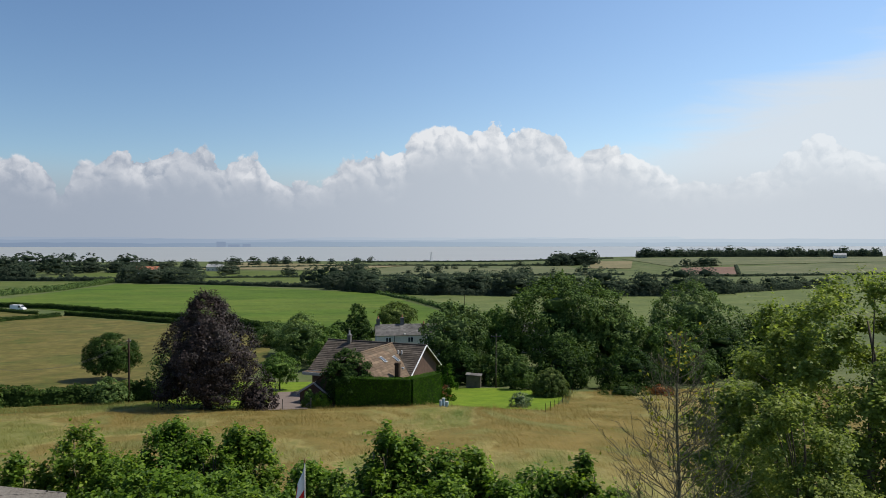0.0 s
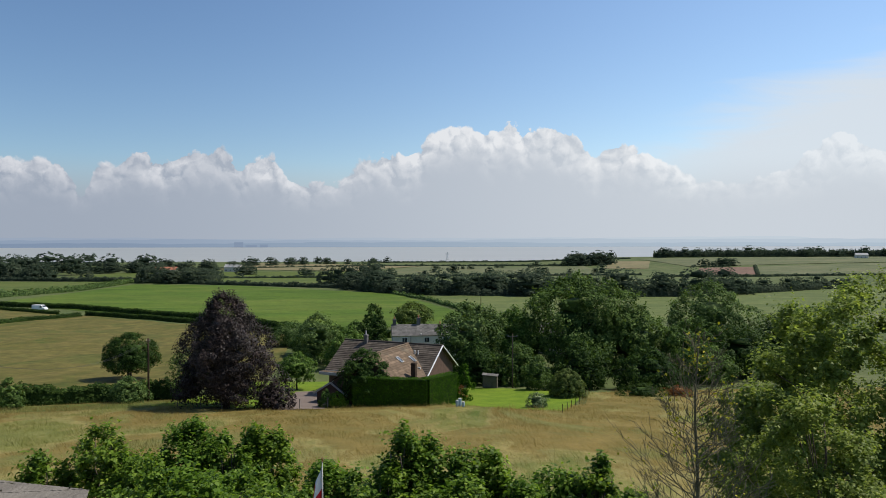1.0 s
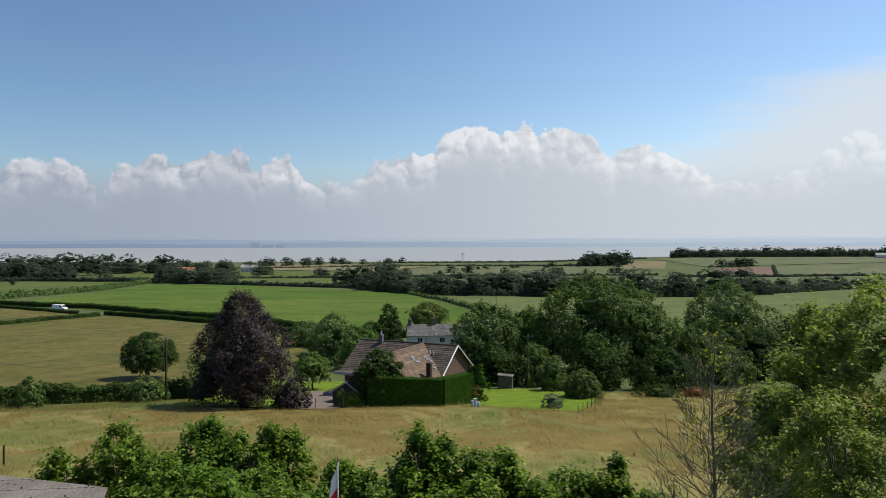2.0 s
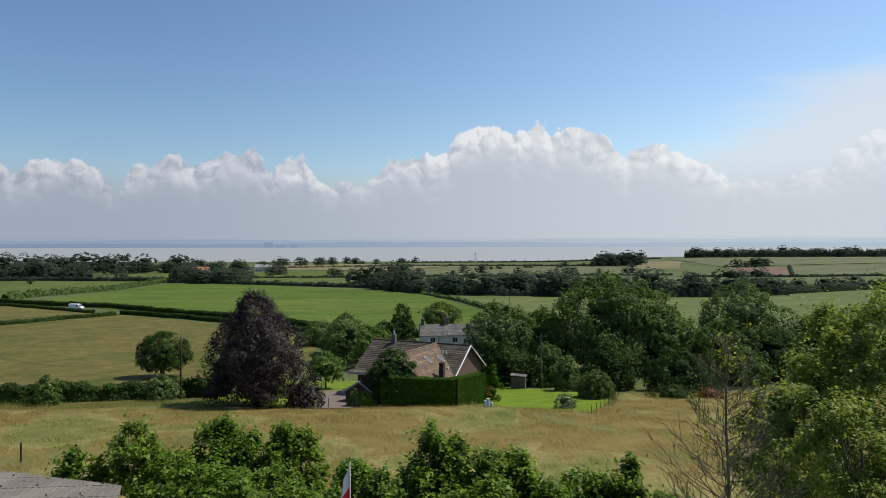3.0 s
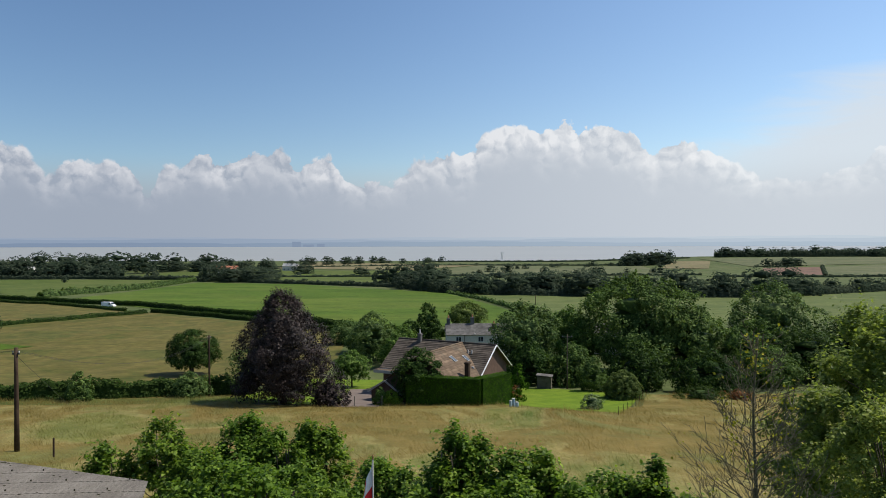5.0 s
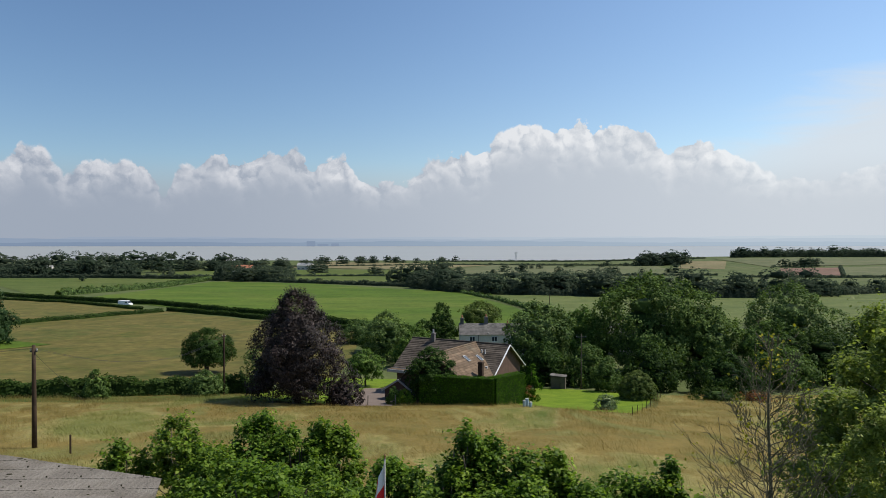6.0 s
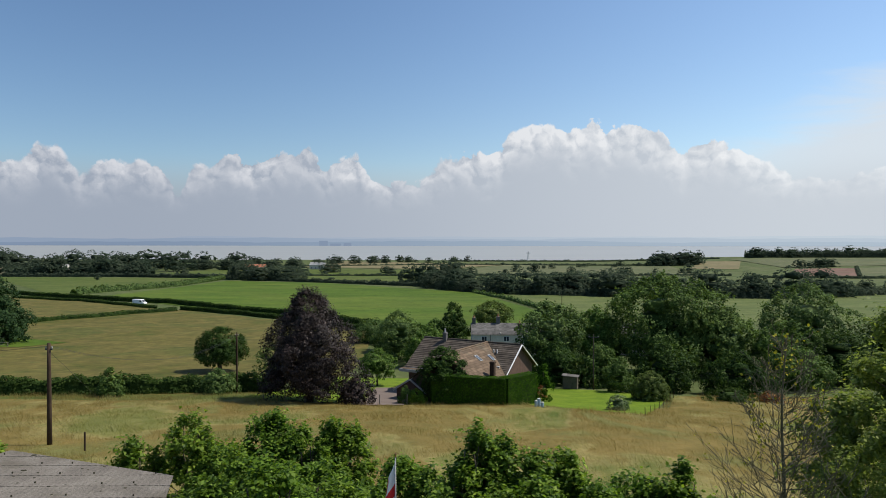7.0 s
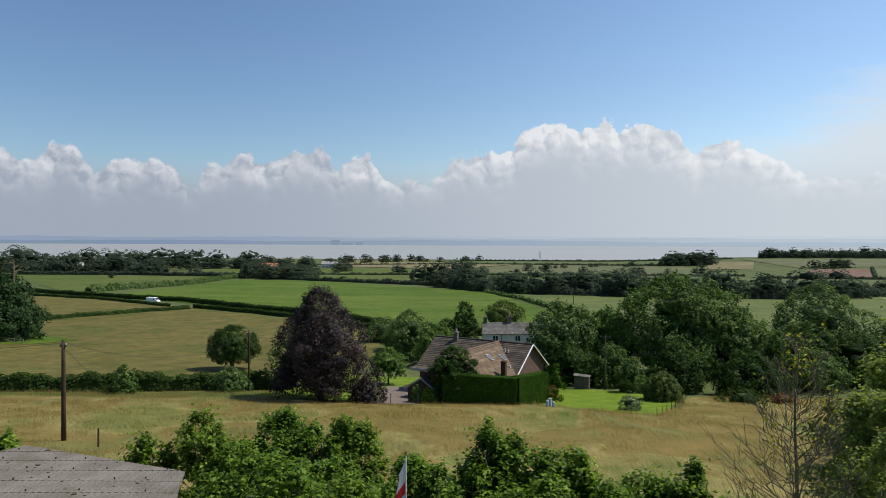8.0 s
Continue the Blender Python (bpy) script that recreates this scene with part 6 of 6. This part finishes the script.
# ---- the half-dead tree ----
def bare_tree():
    x, y = 5.35, 12.9
    g = ground(x, y)
    rng = random.Random(21)
    root = thing("bare_tree", "half-dead slender tree with bare grey twigs", "tree", pose(x, y, g))
    h = 7.05
    verts, faces = [], []
    pts = [Vector((0.04 * math.sin(i * 1.1), 0.05 * math.cos(i * 0.8), h * i / 12)) for i in range(13)]
    tube_data(pts, [0.062 * (1 - i / 12.6) + 0.006 for i in range(13)], 9, verts, faces)
    under(new("trunk", mesh_from("trunk", verts, faces, [M["twig"]], smooth=True)), root, "lichened grey trunk")
    tips = []

    def shoot(p, d, ln, r, level, verts, faces):
        n = 6 if level == 0 else 4
        q, qs = p.copy(), [p.copy()]
        d = d.normalized()
        for i in range(n):
            d = (d + Vector((rng.gauss(0, 0.13), rng.gauss(0, 0.13), rng.gauss(0.02 if i < n / 2 else 0.2, 0.1)))).normalized()
            q = q + d * ln / n
            qs.append(q.copy())
            if level < 2 and i > 0:
                for _ in range(2 if level == 0 else 1):
                    if rng.random() < 0.7:
                        side = (d + Vector((rng.gauss(0, 0.6), rng.gauss(0, 0.6), rng.gauss(0.05, 0.3)))).normalized()
                        shoot(q, side, ln * rng.uniform(0.25, 0.5), r * 0.5, level + 1, verts, faces)
        tips.append(qs[-1])
        tube_data(qs, [max(0.0045, r * (1 - 0.8 * i / n)) for i in range(n + 1)], 4, verts, faces)

    for i in range(84):
        verts, faces = [], []
        f = 0.30 + 0.66 * (i / 84) + rng.uniform(-0.01, 0.01)
        a = i * 2.4 + rng.uniform(-0.5, 0.5)
        ln = 1.7 * (1 - 0.74 * (f - 0.3) / 0.66) * rng.uniform(0.75, 1.2)
        shoot(Vector((0, 0, h * f)), Vector((math.cos(a), math.sin(a), rng.uniform(0.25, 0.8))), ln, 0.021 * (1.25 - f), 0, verts, faces)
        under(new("branch", mesh_from("branch", verts, faces, [M["twig"]])), root, "bare grey arching branch")
    nr = np.random.default_rng(8)
    t = np.array([tuple(p) for p in tips])
    pick = t[nr.uniform(0, 1, len(t)) < 0.05]
    pos = np.repeat(pick, 4, 0) + nr.normal(0, 0.06, (len(pick) * 4, 3))
    top = np.array([0, 0, h * 0.93]) + nr.normal(0, 1, (70, 3)) * np.array([0.12, 0.12, 0.18])
    mid = np.array([-0.4, -0.2, h * 0.76]) + nr.normal(0, 1, (30, 3)) * np.array([0.14, 0.14, 0.12])
    pos = np.concatenate([pos, top, mid])
    q = leaf_quads(pos, nr.normal(0, 1, pos.shape) + np.array([0, 0, 0.6]), 0.06 * nr.uniform(0.6, 1.4, len(pos)), nr, 0.7)
    under(new("leaves", fast_mesh("leaves", q, 4, [M["yellow"]])), root, "sparse yellow leaves")


bare_tree()

# ---- the big tree beside it ----
leafy("plum_tree", "broad leafy tree with glossy light green leaves", 14.3, 20.2, 9.0, 9.8, "dome", "bigtree", 301, 370, 0.5, 30, 11, 0.12, 0.2, 30, "tree", rugged=0.18, fill=0.45, shoots=40, reach=0.05)
leafy("plum_tree", "slender leafy tree with glossy light green leaves", 13.0, 22.8, 7.8, 5.4, "dome", "bigtree", 304, 120, 0.45, 28, 11, 0.115, 0.14, 14, "tree", rugged=0.25, shoots=20, reach=0.05)
leafy("plum_tree", "low leafy tree with glossy green leaves", 9.8, 16.3, 6.1, 4.6, "bush", "bigtree", 303, 140, 0.38, 28, 11, 0.09, 0.1, 14, "tree", rugged=0.25, shoots=14, reach=0.05)


# ---- long grass ----
def long_grass():
    rng = np.random.default_rng(400)
    n = 190000
    y = 24 + 73 * rng.uniform(0, 1, n) ** 0.8
    x = rng.uniform(-0.80, 0.72, n) * y - 1
    edge = np.interp(x, [3, 9.5, 16.5, 19, 24.5, 26], [85, 79.5, 74, 80, 96, 98]) + 0.7 * np.sin(x * 1.9)
    keep = (y < np.where(x < -25, 96, np.where(x < 3, 84 + 0.5 * np.sin(x), edge))) & ~((x < -10) & (x > -25) & (y > 81.5)) & ((x > -25) | (y < 84.5 + (x + 61) * 0.3))
    x, y = x[keep], y[keep]
    n = len(x)
    z = ground_many(x, y)
    clump = np.zeros(n)
    for _ in range(14):
        a, f = rng.uniform(0, 6.28), rng.uniform(0.15, 1.6)
        clump += np.sin(f * (x * np.cos(a) + y * np.sin(a)) + rng.uniform(0, 6.28))
    clump = np.clip(0.5 + clump / 9, 0, 1)
    h = (0.12 + 0.26 * clump) * rng.uniform(0.5, 1.3, n)
    rim = np.where(x < 3, 84.0, np.interp(x, [3, 9.5, 16.5, 19, 24.5, 26], [85, 79.5, 74, 80, 96, 98]))
    h *= 1 + 1.3 * np.exp(-np.abs(rim - y) / 2.2)
    a = rng.uniform(0, 6.28, n)
    w = 0.003 + 0.00022 * y
    q = np.empty((n, 3, 3))
    q[:, 0] = np.stack([x - np.cos(a) * w, y - np.sin(a) * w, z], 1)
    q[:, 1] = np.stack([x + np.cos(a) * w, y + np.sin(a) * w, z], 1)
    q[:, 2] = np.stack([x + rng.normal(-0.2, 0.22, n), y + rng.normal(0.05, 0.22, n), z + h], 1)
    tagged(new("long_grass", fast_mesh("long_grass", q, 3, [M["blade"]])), "long seeding dry grass of the meadow", "grass", kind="stuff")


long_grass()
